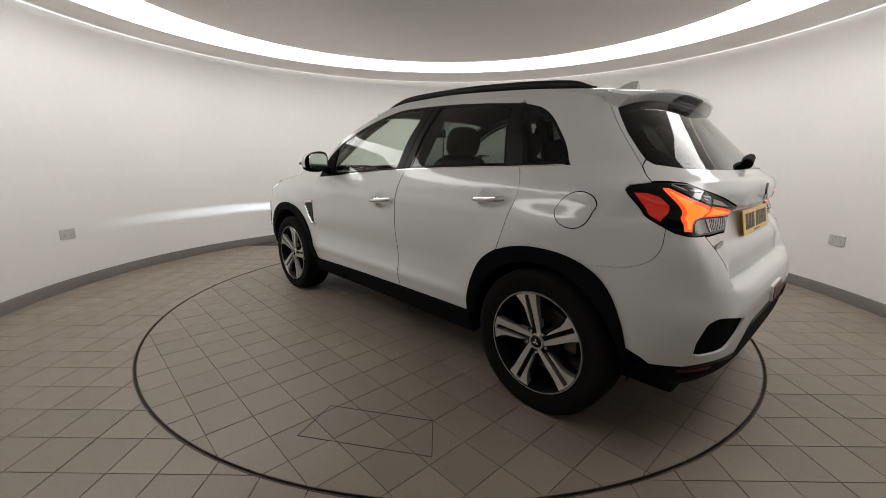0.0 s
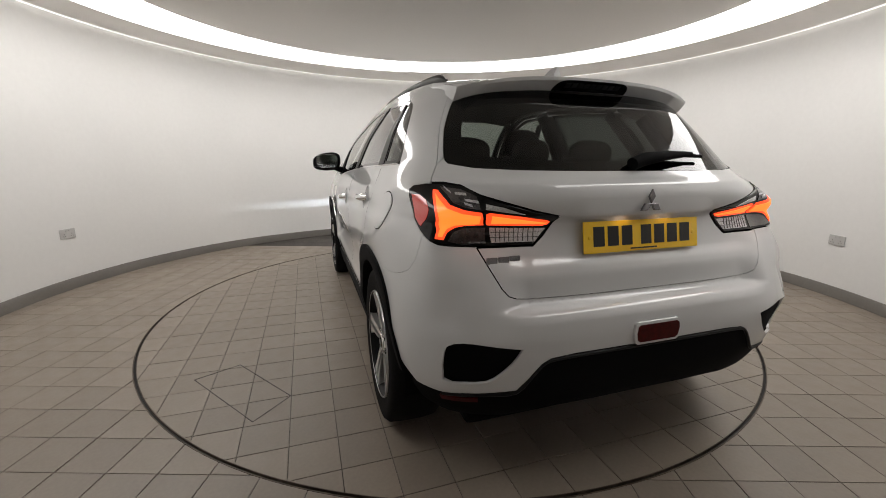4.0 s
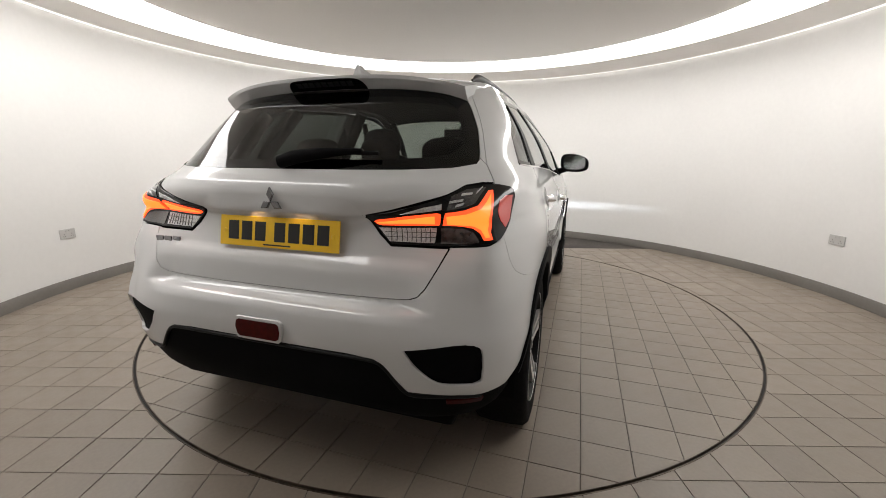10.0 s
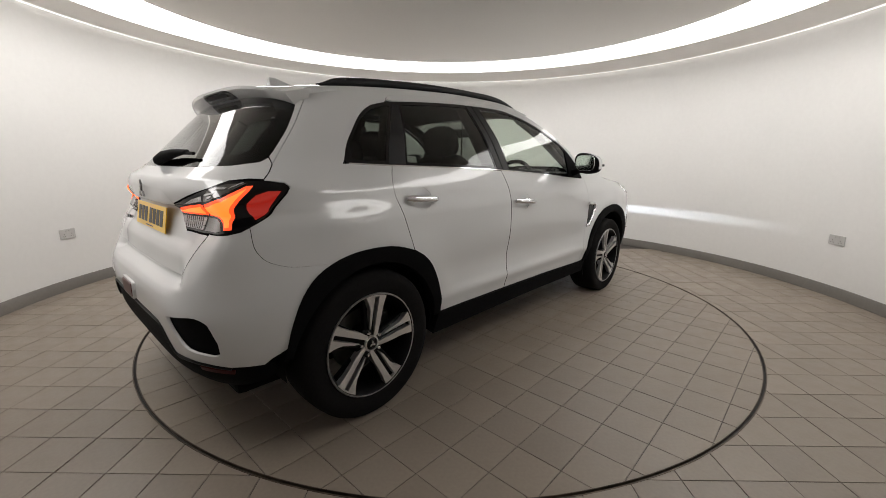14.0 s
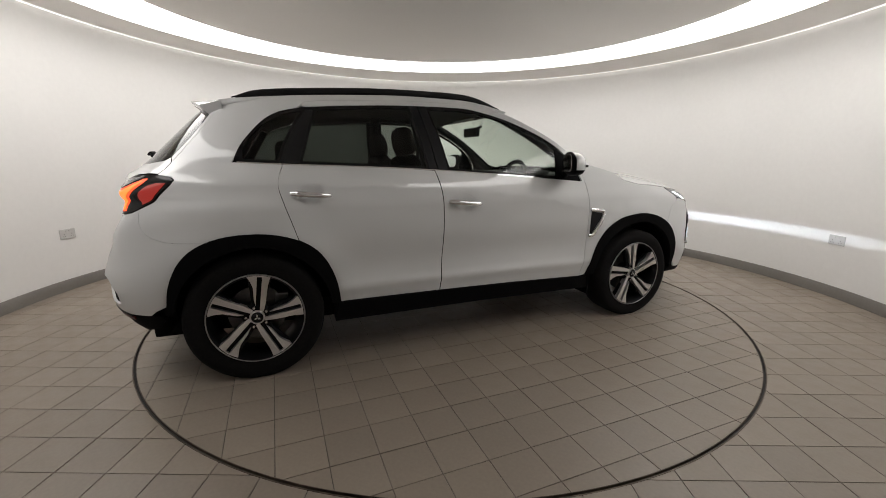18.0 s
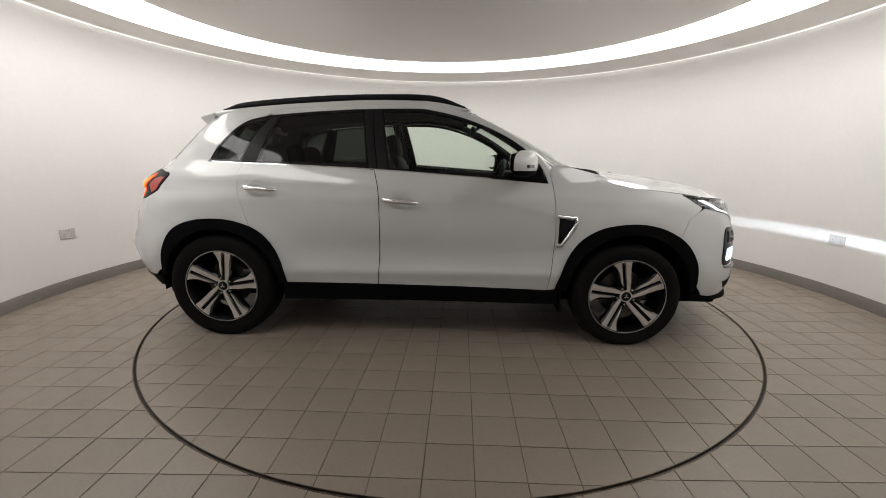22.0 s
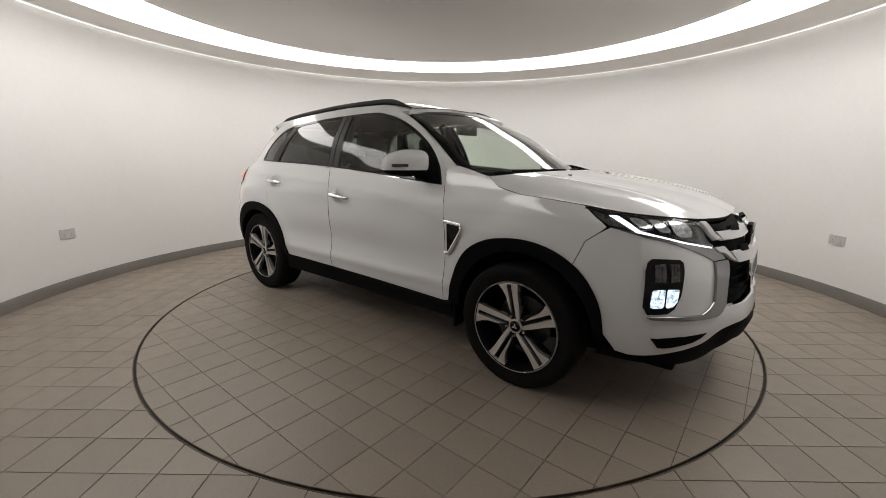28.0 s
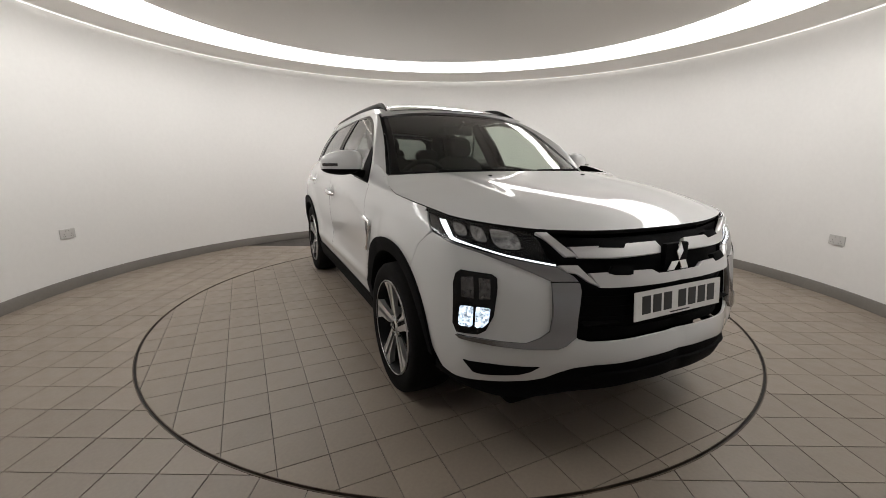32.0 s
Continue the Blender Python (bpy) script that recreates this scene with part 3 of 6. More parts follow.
def tube(name, path, radius, material, parent, label="", sides=10, squash=1.0, flip=False, taper=False, closed=False):
    """A rounded bar along a path."""
    bm = bmesh.new()
    pts = [Vector((p[0], -p[1] if flip else p[1], p[2])) for p in path]
    rings = []
    n = len(pts)
    for i, p in enumerate(pts):
        if closed:
            d = (pts[(i + 1) % n] - pts[i - 1]).normalized()
        else:
            d = (pts[min(n - 1, i + 1)] - pts[max(0, i - 1)]).normalized()
        a = d.cross(Vector((0, 0, 1)))
        if a.length < 1e-3:
            a = d.cross(Vector((0, 1, 0)))
        a.normalize()
        b = a.cross(d)
        r = radius[i] if isinstance(radius, (list, tuple)) else radius
        if taper and not closed:
            k = min(i, n - 1 - i)
            r *= (0.35, 0.8, 1)[min(2, k)]
        rings.append([bm.verts.new(p + a * (r * math.cos(math.tau * j / sides)) + b * (r * squash * math.sin(math.tau * j / sides))) for j in range(sides)])
    for i in range(n if closed else n - 1):
        A, B = rings[i], rings[(i + 1) % n]
        for j in range(sides):
            bm.faces.new((A[j], A[(j + 1) % sides], B[(j + 1) % sides], B[j]))
    if not closed:
        bm.faces.new(rings[0])
        bm.faces.new(rings[-1][::-1])
    return part(name, bm, material, parent, label, True, 60)


car = tagged(new("car"), "white crossover car with black trim and lit lamps", "car")

# -- outlines in side view
ARCH_R = smooth_line([(-1.755, 0.42), (-1.742, 0.46), (-1.722, 0.563), (-1.676, 0.665), (-1.612, 0.737), (-1.515, 0.785), (-1.396, 0.806), (-1.250, 0.802), (-1.118, 0.766), (-1.02, 0.704), (-0.957, 0.615), (-0.917, 0.507), (-0.898, 0.383)], 3)
ARCH_F = smooth_line([(0.866, 0.365), (0.903, 0.496), (0.947, 0.611), (1.018, 0.706), (1.132, 0.772), (1.27, 0.800), (1.392, 0.799), (1.518, 0.768), (1.63, 0.704), (1.705, 0.616), (1.748, 0.515), (1.762, 0.37)], 3)
SILL_Z = curve_of([(-0.95, 0.384), (-0.3, 0.378), (0.24, 0.372), (0.9, 0.352)])
BELT = smooth_line([(-1.372, 1.166), (-1.173, 1.157), (-0.778, 1.145), (-0.299, 1.124), (0.237, 1.087), (0.78, 1.046)], 3)
DLO_TOP = smooth_line([(-1.385, 1.185), (-1.357, 1.245), (-1.314, 1.303), (-1.24, 1.383), (-1.161, 1.433), (-1.062, 1.460), (-0.994, 1.470), (-0.789, 1.489), (-0.471, 1.509), (-0.068, 1.515), (0.081, 1.498), (0.267, 1.450), (0.452, 1.374), (0.597, 1.292), (0.700, 1.205), (0.755, 1.12), (0.78, 1.046)], 3)
DOOR_B = smooth_line([(-0.302, 1.122), (-0.272, 1.0), (-0.265, 0.85), (-0.268, 0.65), (-0.284, 0.379)], 3)
DOOR_R = smooth_line([(-1.154, 1.155), (-1.176, 1.104), (-1.185, 1.039), (-1.166, 0.958), (-1.137, 0.866), (-1.105, 0.762)], 3)
DOOR_F = smooth_line([(0.815, 1.046), (0.829, 0.967), (0.840, 0.858), (0.847, 0.75), (0.845, 0.652), (0.835, 0.50), (0.818, 0.356)], 3)
DOOR_TOP = smooth_line([(-1.045, 1.470), (-1.02, 1.492), (-0.97, 1.505), (-0.789, 1.522), (-0.362, 1.541), (-0.067, 1.538), (0.10, 1.525), (0.271, 1.487), (0.455, 1.408), (0.636, 1.299), (0.756, 1.181), (0.802, 1.091), (0.815, 1.046)], 3)


def line_z(line, x):
    for (xa, za), (xb, zb) in zip(line, line[1:]):
        if min(xa, xb) <= x <= max(xa, xb) and xa != xb:
            return za + (zb - za) * (x - xa) / (xb - xa)
    return line[-1][1]


def to_s(line):
    return [(s_of_x(x, z), z) for x, z in line]


def between(line, a, b):
    return [p for p in line if a <= p[0] <= b]


roof_z = curve_of([(-1.62, 1.47), (-1.5, 1.515), (-1.3, 1.552), (-0.8, 1.598), (-0.36, 1.618), (0.0, 1.612), (0.22, 1.572), (0.32, 1.545)])
GUTTER = [(x, roof_z(x) - 0.045) for x in (-1.44, -1.3, -1.1, -0.8, -0.5, -0.2, 0.0, 0.15, 0.24, 0.30)]

HANDLES = ((-1.126, 1.006, -0.922, 0.992), (-0.233, 0.938, -0.015, 0.918))


def cup_line(h):
    cx, cz = (h[0] + h[2]) / 2, (h[1] + h[3]) / 2
    return [(cx + 0.070 * math.cos(a), cz + 0.056 * math.sin(a)) for a in [math.tau * k / 32 for k in range(32)]]


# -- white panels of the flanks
pair("front_door_skin", [(-0.302, 1.122)] + between(BELT, -0.29, 0.775) + [(0.775, 1.046)] + DOOR_F + [(0.24, 0.372)] + DOOR_B[::-1], M_PAINT, car, holes=(cup_line(HANDLES[1]),), dark_edge=True, gap=0.0026)
pair("rear_door_skin", [(-1.154, 1.155)] + between(BELT, -1.14, -0.31) + DOOR_B + between(ARCH_R, -1.10, -0.89)[::-1] + DOOR_R[::-1], M_PAINT, car, holes=(cup_line(HANDLES[0]),), dark_edge=True, gap=0.0026)
GATE_LINE = [(-1.665, 1.104), (-1.667, 1.165), (-1.658, 1.241), (-1.645, 1.322), (-1.635, 1.41), (-1.63, 1.462)]
ARCH_RS, ARCH_FS = to_s(ARCH_R), to_s(ARCH_F)
ARCH_END = next(a[0] + (b[0] - a[0]) * (0.774 - a[1]) / (b[1] - a[1]) for a, b in zip(ARCH_RS, ARCH_RS[1:]) if a[1] <= 0.774 < b[1])
BUMP_LINE = smooth_line([(-1.709, 0.938), (-1.698, 0.895), (-1.682, 0.850), (-1.658, 0.814), (-1.622, 0.792), (-1.580, 0.780), (ARCH_END, 0.774)], 4)
quarter = (to_s([(-1.40, 1.165)] + between(BELT, -1.37, -1.156) + DOOR_R + between(ARCH_R, -1.14, -1.108)[::-1]) + [p for p in ARCH_RS[::-1] if ARCH_END < p[0] < -1.14] + BUMP_LINE[::-1]
           + [(-1.666, 0.983), (-1.603, 1.055), (-1.591, 1.079), (-1.604, 1.094)] + GATE_LINE
           + to_s(GUTTER) + to_s([p for p in DOOR_TOP[::-1] if p[0] < 0.27 and p[1] > 1.46] + [p for p in DLO_TOP[::-1] if p[0] < -1.05]))
pair("quarter_panel", quarter, M_PAINT, car, gap=0.0007, step=(0.028, 0.018), label="white painted rear quarter panel and roof side")
FENDER_TOP = [(1.100, 1.100), (1.170, 1.050), (1.234, 1.034), (1.306, 1.018), (1.427, 1.006), (1.556, 0.985)]
FRONT_SEAM = [(1.570, 0.902), (1.540, 0.872), (1.498, 0.830), (1.458, line_z(ARCH_FS, 1.458))]
fender = to_s([(0.803, 1.091), (0.802, 1.132), (0.835, 1.154), (0.89, 1.151), (0.96, 1.136), (1.03, 1.117)]) + FENDER_TOP + [(1.558, 0.94)] + FRONT_SEAM + [p for p in ARCH_FS[::-1] if p[0] < 1.454] + to_s([(0.83, 0.36)] + DOOR_F[::-1])
pair("front_fender", fender, M_PAINT, car, gap=0.0012)

# -- black inner shell that closes the gaps and wheel wells from within
shell_side = [(-0.93, 0.28), (0.90, 0.28), (0.93, 0.50), (0.99, 0.62), (1.12, 0.74), (1.335, 0.785), (1.335, 1.02), (0.80, 1.03), (-0.30, 1.10), (-1.36, 1.145), (-1.335, 0.79), (-1.12, 0.75), (-0.98, 0.62), (-0.93, 0.5)]
pair("inner_shell", shell_side, M_SHELL, car, lift=-0.03, thick=0, gap=0)
rear_shell = mirrored(outline([("r", 0, 0.30), ("x", -1.72, 0.36), ("x", -1.70, 0.60), ("x", -1.50, 0.80), ("x", -1.36, 0.80), ("x", -1.36, 1.14), ("x", -1.6, 1.13), ("r", 0, 1.13)]))
sheet("rear_inner_shell", rear_shell, M_SHELL, car, lift=-0.035, thick=0, gap=0)
front_shell = mirrored(outline([("f", 0, 0.24), ("x", 1.74, 0.28), ("x", 1.72, 0.62), ("x", 1.52, 0.79), ("x", 1.36, 0.80), ("x", 1.36, 0.98), ("x", 1.62, 0.95), ("f", -0.6, 0.88), ("f", 0, 0.88)]))
sheet("front_inner_shell", front_shell, M_SHELL, car, lift=-0.13, thick=0, gap=0)
for hx in (HUB_F, HUB_R):
    for sg in (-1, 1):
        bm = lathe([(0.42, 0.0), (0.42, 0.33), (0.30, 0.34), (0.02, 0.34)], 36, axis="y")
        bmesh.ops.scale(bm, vec=(1, -sg, 1), verts=bm.verts)
        bmesh.ops.translate(bm, verts=bm.verts, vec=(hx, sg * 0.85, HUB_Z + 0.02))
        bmesh.ops.bisect_plane(bm, geom=bm.verts[:] + bm.edges[:] + bm.faces[:], plane_co=(0, 0, 0.31), plane_no=(0, 0, -1), clear_outer=True)
        part("wheel_well", bm, M_SHELL, car, smooth=True)
part("underbody", box_bm((3.9, 1.30, 0.10), (0.08, 0, 0.27), 0.03), M_SHELL, car, "dark underbody")
part("floor_pan", box_bm((2.9, 1.5, 0.04), (-0.2, 0, 0.36)), M_SHELL, car)

# -- black cladding
def arch_band(line, hx, z_end_a, z_end_b, grow):
    inner = []
    for x, z in line:
        d = math.hypot(x - hx, z - HUB_Z)
        k = 0.392 / d
        inner.append((hx + (x - hx) * k, HUB_Z + (z - HUB_Z) * k))
    return line + inner[::-1]


pair("rear_arch_trim", to_s(arch_band(ARCH_R, HUB_R, 0, 0, 0)), M_CLAD, car, lift=0.012, thick=0.06, gap=0, step=(0.06, 0.05), label="black textured plastic wheel arch trim")
pair("front_arch_trim", to_s(arch_band(ARCH_F, HUB_F, 0, 0, 0)), M_CLAD, car, lift=0.012, thick=0.06, gap=0, step=(0.06, 0.05), label="black textured plastic wheel arch trim")
sill = [(x, SILL_Z(x)) for x in (-0.91, -0.6, -0.3, 0.0, 0.3, 0.6, 0.88)] + [(0.90, 0.262), (0.0, 0.272), (-0.93, 0.265)]
pair("sill_trim", sill, M_CLAD, car, lift=0.014, thick=0.08, gap=0, step=(0.1, 0.04), label="black plastic side sill")

# -- windows of the flanks
def dlo_z(x):
    return line_z(DLO_TOP[5:], x)


q_glass = [(-1.350, 1.180)] + [(x, line_z(BELT, x) + 0.014) for x in (-1.30, -1.22)] + [(-1.178, 1.172)] + [(-1.15, 1.25), (-1.09, 1.36), (-1.03, 1.445)] + [(x, z - 0.014) for x, z in DLO_TOP[::-1] if -1.352 < x < -1.06]
pair("quarter_glass", to_s(q_glass), M_PRIVACY, car, lift=-0.004, thick=0.004, label="dark tinted fixed rear quarter window")
r_glass = [(-1.058, 1.168)] + [(x, line_z(BELT, x) + 0.014) for x in (-0.95, -0.7, -0.5)] + [(-0.345, 1.139)] + [(-0.405, 1.497)] + [(x, dlo_z(x) - 0.014) for x in (-0.55, -0.7, -0.85, -0.94)] + [(-0.962, 1.450), (-1.005, 1.33)]
pair("rear_door_glass", to_s(r_glass), M_PRIVACY, car, lift=-0.004, thick=0.004, label="dark tinted rear door window")
f_glass = [(-0.205, 1.132)] + [(x, line_z(BELT, x) + 0.014) for x in (0.0, 0.2, 0.4)] + [(0.585, 1.076)] + [(0.62, 1.245)] + [(x, dlo_z(x) - 0.016) for x in (0.55, 0.45, 0.35, 0.25, 0.15, 0.05, -0.05, -0.15)] + [(-0.275, 1.499)]
pair("front_door_glass", to_s(f_glass), M_CLEAR, car, lift=-0.004, thick=0.004, label="clear front door window")


pair("luggage_trim", to_s([(-1.40, 1.06), (-1.12, 1.06), (-1.12, 1.162), (-1.385, 1.170)]), M_TRIM, car, lift=-0.045, thick=0, gap=0, label="dark luggage compartment trim")


def strip_between(a, b):
    return a + b[::-1]


# satin covers on the pillars between the panes
pair("pillar_cover", to_s([(-1.168, 1.164), (-1.070, 1.160), (-1.016, 1.33), (-0.972, 1.452), (-1.014, 1.452), (-1.078, 1.36), (-1.138, 1.25)]), M_SATIN, car, lift=0.0015, thick=0.003, gap=0, label="satin black pillar cover")
pair("pillar_cover", to_s([(-0.334, 1.128), (-0.285, 1.126), (-0.345, 1.507), (-0.396, 1.507)]), M_SATIN, car, lift=0.0015, thick=0.003, gap=0, label="satin black pillar cover")
pair("pillar_cover", to_s([(-0.277, 1.126), (-0.215, 1.124), (-0.284, 1.507), (-0.337, 1.507)]), M_SATIN, car, lift=0.0015, thick=0.003, gap=0, label="satin black pillar cover")


# one black surround with three openings
surround = to_s([(x, z + 0.003) for x, z in BELT]) + to_s([(x - 0.001, z - 0.001) for x, z in DLO_TOP[::-1][1:]])
pair("window_surround", surround, M_GLOSS, car, lift=-0.001, thick=0.014, gap=0, step=(0.05, 0.03), holes=(shrink(to_s(q_glass), 0.003), shrink(to_s(r_glass), 0.003), shrink(to_s(f_glass), 0.003)), label="gloss black window surround")
pair("chrome_belt_strip", to_s(strip_between([(x, z - 0.0025) for x, z in BELT if x < 0.60], [(x, z + 0.001) for x, z in BELT if x < 0.60])), M_CHROME, car, lift=0.004, thick=0.008, gap=0, label="thin chrome strip below the windows")
pair("mirror_triangle", [(0.575, 1.066), (0.775, 1.050), (0.748, 1.12), (0.69, 1.205), (0.615, 1.262), (0.605, 1.24)], M_CLAD, car, lift=0.002, thick=0.015, gap=0)
cant = [p for p in DOOR_TOP if p[0] > -1.03]
inner_top = [(x, dlo_z(x) + 0.001) if x > -1.0 and x < 0.74 else (x - 0.02, z - 0.02) for x, z in cant]
pair("door_frame", to_s(strip_between(cant, inner_top)), M_PAINT, car, thick=0.01, gap=0.001, label="white door window frame")

# -- door handles with their cups
for sg in (-1, 1):
    for xa, za, xb, zb in HANDLES:
        h = new("door_handle")
        h.parent = car
        h["label"] = "chrome pull handle"
        pts = []
        for k in range(9):
            t = k / 8
            x, z = xa + (xb - xa) * t, za + (zb - za) * t
            p = skin(x, z)
            pts.append((p.x, p.y - 0.012 - 0.030 * math.sin(math.pi * t) ** 0.5, p.z))
        tube("grip", pts, [0.012, 0.015, 0.014, 0.0135, 0.013, 0.013, 0.013, 0.012, 0.007], M_CHROME, h, sides=10, squash=1.2, flip=sg > 0)
        cx, cz = (xa + xb) / 2 + 0.0, (za + zb) / 2
        sheet("cup", cup_line((xa, za, xb, zb)), M_PAINT, h, lift=0.0, thick=0.0, gap=0, flip=sg > 0, step=(0.012, 0.012), dz=lambda s, z, cx=cx, cz=cz: -0.028 * max(0, 1 - ((s - cx) / 0.070) ** 2 - ((z - cz) / 0.056) ** 2) ** 0.55)

# -- vent behind the front wheel
vent = [(0.852, 0.846), (0.965, 0.830), (0.972, 0.805), (0.955, 0.770), (0.885, 0.662), (0.853, 0.662)]
pair("side_vent", shrink(vent, 0.012), M_GLOSS, car, lift=0.004, thick=0.01, gap=0, label="black mesh fender vent")
for sg in (-1, 1):
    rim = [skin(x, z) + Vector((0, -0.008, 0)) for x, z in ((0.850, 0.846), (0.91, 0.840), (0.962, 0.832), (0.972, 0.815), (0.962, 0.780), (0.925, 0.722), (0.885, 0.664), (0.852, 0.660))]
    tube("vent_frame", rim, 0.010, M_CHROME, car, "bright chrome vent surround", flip=sg > 0, squash=1.3)

# -- fuel flap on the left
flap = [(-1.459 + 0.068 * math.cos(a), 0.985 + 0.072 * math.sin(a)) for a in [math.tau * k / 40 for k in range(40)]]
sheet("fuel_flap", flap, M_PAINT, car, lift=0.003, thick=0.008, gap=0, flip=True, step=(0.03, 0.03), label="round white fuel filler flap")
sheet("fuel_flap_gap", [(-1.459 + 0.0720 * math.cos(a), 0.985 + 0.0760 * math.sin(a)) for a in [math.tau * k / 40 for k in range(40)]], M_SHELL, car, lift=0.0008, thick=0, gap=0, flip=True, step=(0.03, 0.03))

# -- rear: tailgate, bumper, lamps
LAMP = [(-2.073, 0.998), (-2.0, 1.015), (-1.90, 1.045), (-1.824, 1.069), (-1.773, 1.097), (-1.71, 1.102), (-1.655, 1.100), (-1.607, 1.091), (-1.594, 1.079), (-1.606, 1.055), (-1.668, 0.985), (-1.700, 0.950), (-1.722, 0.928), (-1.752, 0.918), (-1.80, 0.912), (-1.875, 0.905), (-2.012, 0.904), (-2.04, 0.936)]
MID = -S_END


def lamp_in(line):
    return [(q[0] + 0.020 * ease((-q[0] - 1.83) / 0.17), q[1]) for q in line]


LAMP = lamp_in(LAMP)
GATE_LOW = [(MID, 0.728), (-2.162, 0.728), (-1.96, 0.732), (-1.936, 0.737), (-1.913, 0.751), (-1.896, 0.778), (-1.873, 0.838), (-1.848, 0.904)]
GLASS_LOW = [(-1.690, 1.190), (-1.712, 1.172), (-1.80, 1.158), (-1.93, 1.152), (-2.1, 1.150), (MID, 1.150)]
gate_low = GATE_LOW[:-1] + lamp_in([(-1.851, 0.902), (-2.014, 0.900), (-2.044, 0.935), (-2.078, 0.998), (-2.0, 1.019), (-1.90, 1.049)]) + [(-1.824, 1.072), (-1.764, 1.101), (-1.71, 1.108), (-1.6655, 1.106), (-1.6680, 1.165)] + GLASS_LOW
sheet("tailgate", mirrored(gate_low), M_PAINT, car, dark_edge=True, gap=0.0024, step=(0.03, 0.011), label="white tailgate")
pair("tailgate_pillar", [(-1.669, 1.167), (-1.661, 1.241), (-1.648, 1.322), (-1.638, 1.41), (-1.634, 1.455), (-1.632, 1.482), (-1.700, 1.480), (-1.682, 1.452), (-1.672, 1.423), (-1.668, 1.381), (-1.671, 1.297), (-1.684, 1.218), (-1.690, 1.192)], M_PAINT, car, gap=0.0005, label="white side of the tailgate window")
rg = [(MID, 1.151), (-2.1, 1.151), (-1.93, 1.153), (-1.80, 1.159), (-1.713, 1.173), (-1.691, 1.192), (-1.685, 1.218), (-1.672, 1.297), (-1.669, 1.381), (-1.673, 1.423), (-1.676, 1.452), (-1.80, 1.462), (-2.0, 1.466), (MID, 1.470)]
sheet("rear_window", mirrored(rg), M_REARGLASS, car, lift=-0.003, thick=0.004, gap=0, label="dark tinted rear window")
# blackened edge of the rear glass
edge_in = [(MID, 1.185), (-2.1, 1.186), (-1.90, 1.192), (-1.80, 1.205), (-1.755, 1.235), (-1.745, 1.297), (-1.748, 1.381), (-1.80, 1.42), (-2.0, 1.43), (MID, 1.435)]
pair("rear_window_border", strip_between(rg, edge_in), M_GLOSS, car, lift=-0.006, thick=0, gap=0, label="black enamel border of the rear window")
SKIRT = [(-1.742, 0.412), (-1.80, 0.430), (-1.86, 0.438), (-1.918, 0.443), (-1.958, 0.502), (-1.976, 0.534), (-2.0, 0.552), (-2.074, 0.558), (MID, 0.557)]
bump = GATE_LOW[:] + [(-1.85, 0.903), (-1.80, 0.909), (-1.752, 0.914), (-1.723, 0.924)] + BUMP_LINE + [p for p in ARCH_RS[::-1] if p[0] < ARCH_END][:-3] + [(-1.637, 0.435), (-1.661, 0.409)] + SKIRT
def bump_relief(s, z):
    # ledge under the tailgate and the raised corner blocks
    u = S_END - abs(s) if abs(s) < S_END else abs(s) - S_END
    r = 0.005 * math.exp(-((z - 0.585) / 0.05) ** 2) * min(1, max(0, (u - 0.30) / 0.15)) * min(1, max(0, (1.0 - u) / 0.3))
    # corner blocks round the vents
    r += 0.016 * math.exp(-((u - 0.60) / 0.10) ** 2) * ease((z - 0.40) / 0.10) * ease((0.76 - z) / 0.10)
    # upright corner edge above the vents
    r += 0.014 * math.exp(-((u - 0.570 - 0.05 * (z - 0.62)) / 0.030) ** 2) * ease((z - 0.50) / 0.10) * ease((0.89 - z) / 0.10)
    return r
rv = smooth_line([(-1.930, 0.594), (-1.860, 0.610), (-1.80, 0.622), (-1.772, 0.612), (-1.760, 0.582), (-1.752, 0.478), (-1.80, 0.474), (-1.850, 0.480), (-1.880, 0.506), (-1.908, 0.545)], 2)
sheet("rear_bumper", mirrored(bump), M_PAINT, car, step=(0.03, 0.006), holes=(rv, [(2 * MID - s, z) for s, z in rv]), dz=bump_relief, gap=0.0007, label="white rear bumper")
pair("bumper_vent", shrink(rv, -0.004), M_CLAD, car, lift=-0.016, thick=0, gap=0, step=(0.02, 0.02), dz=bump_relief, label="black plastic corner vent of the rear bumper")
low = [(MID, 0.554), (-2.074, 0.555), (-2.0, 0.550), (-1.978, 0.533), (-1.958, 0.499), (-1.918, 0.440), (-1.86, 0.435), (-1.80, 0.427), (-1.742, 0.409), (-1.661, 0.406), (-1.635, 0.40)] + [(-1.63, 0.375), (-1.67, 0.325), (-1.76, 0.295), (-1.90, 0.29), (-2.0, 0.33), (MID, 0.33)]
sheet("rear_skid_trim", mirrored(low), M_CLAD, car, lift=-0.006, thick=0.03, gap=0, label="black plastic lower rear bumper")
LIP_PATH = [(-1.742, 0.404), (-1.80, 0.420), (-1.86, 0.428), (-1.918, 0.434), (-1.955, 0.492), (-1.976, 0.526), (-2.0, 0.543), (-2.074, 0.548), (-2.2, 0.548), (MID, 0.548)]
LIP_PATH = LIP_PATH + [(2 * MID - s, z) for s, z in LIP_PATH[-2::-1]]
tube("skid_lip", [skin(s, z) for s, z in smooth_line(LIP_PATH, 3)], 0.006, M_SATIN, car, "satin black lip of the lower bumper", 8)
for a, b in ((-0.30, -0.17), (0.17, 0.30)):
    part("diffuser_rib", box_bm((0.09, abs(b - a), 0.05), (-1.965, (a + b) / 2, 0.40), 0.012), M_SATIN, car, smooth=True)
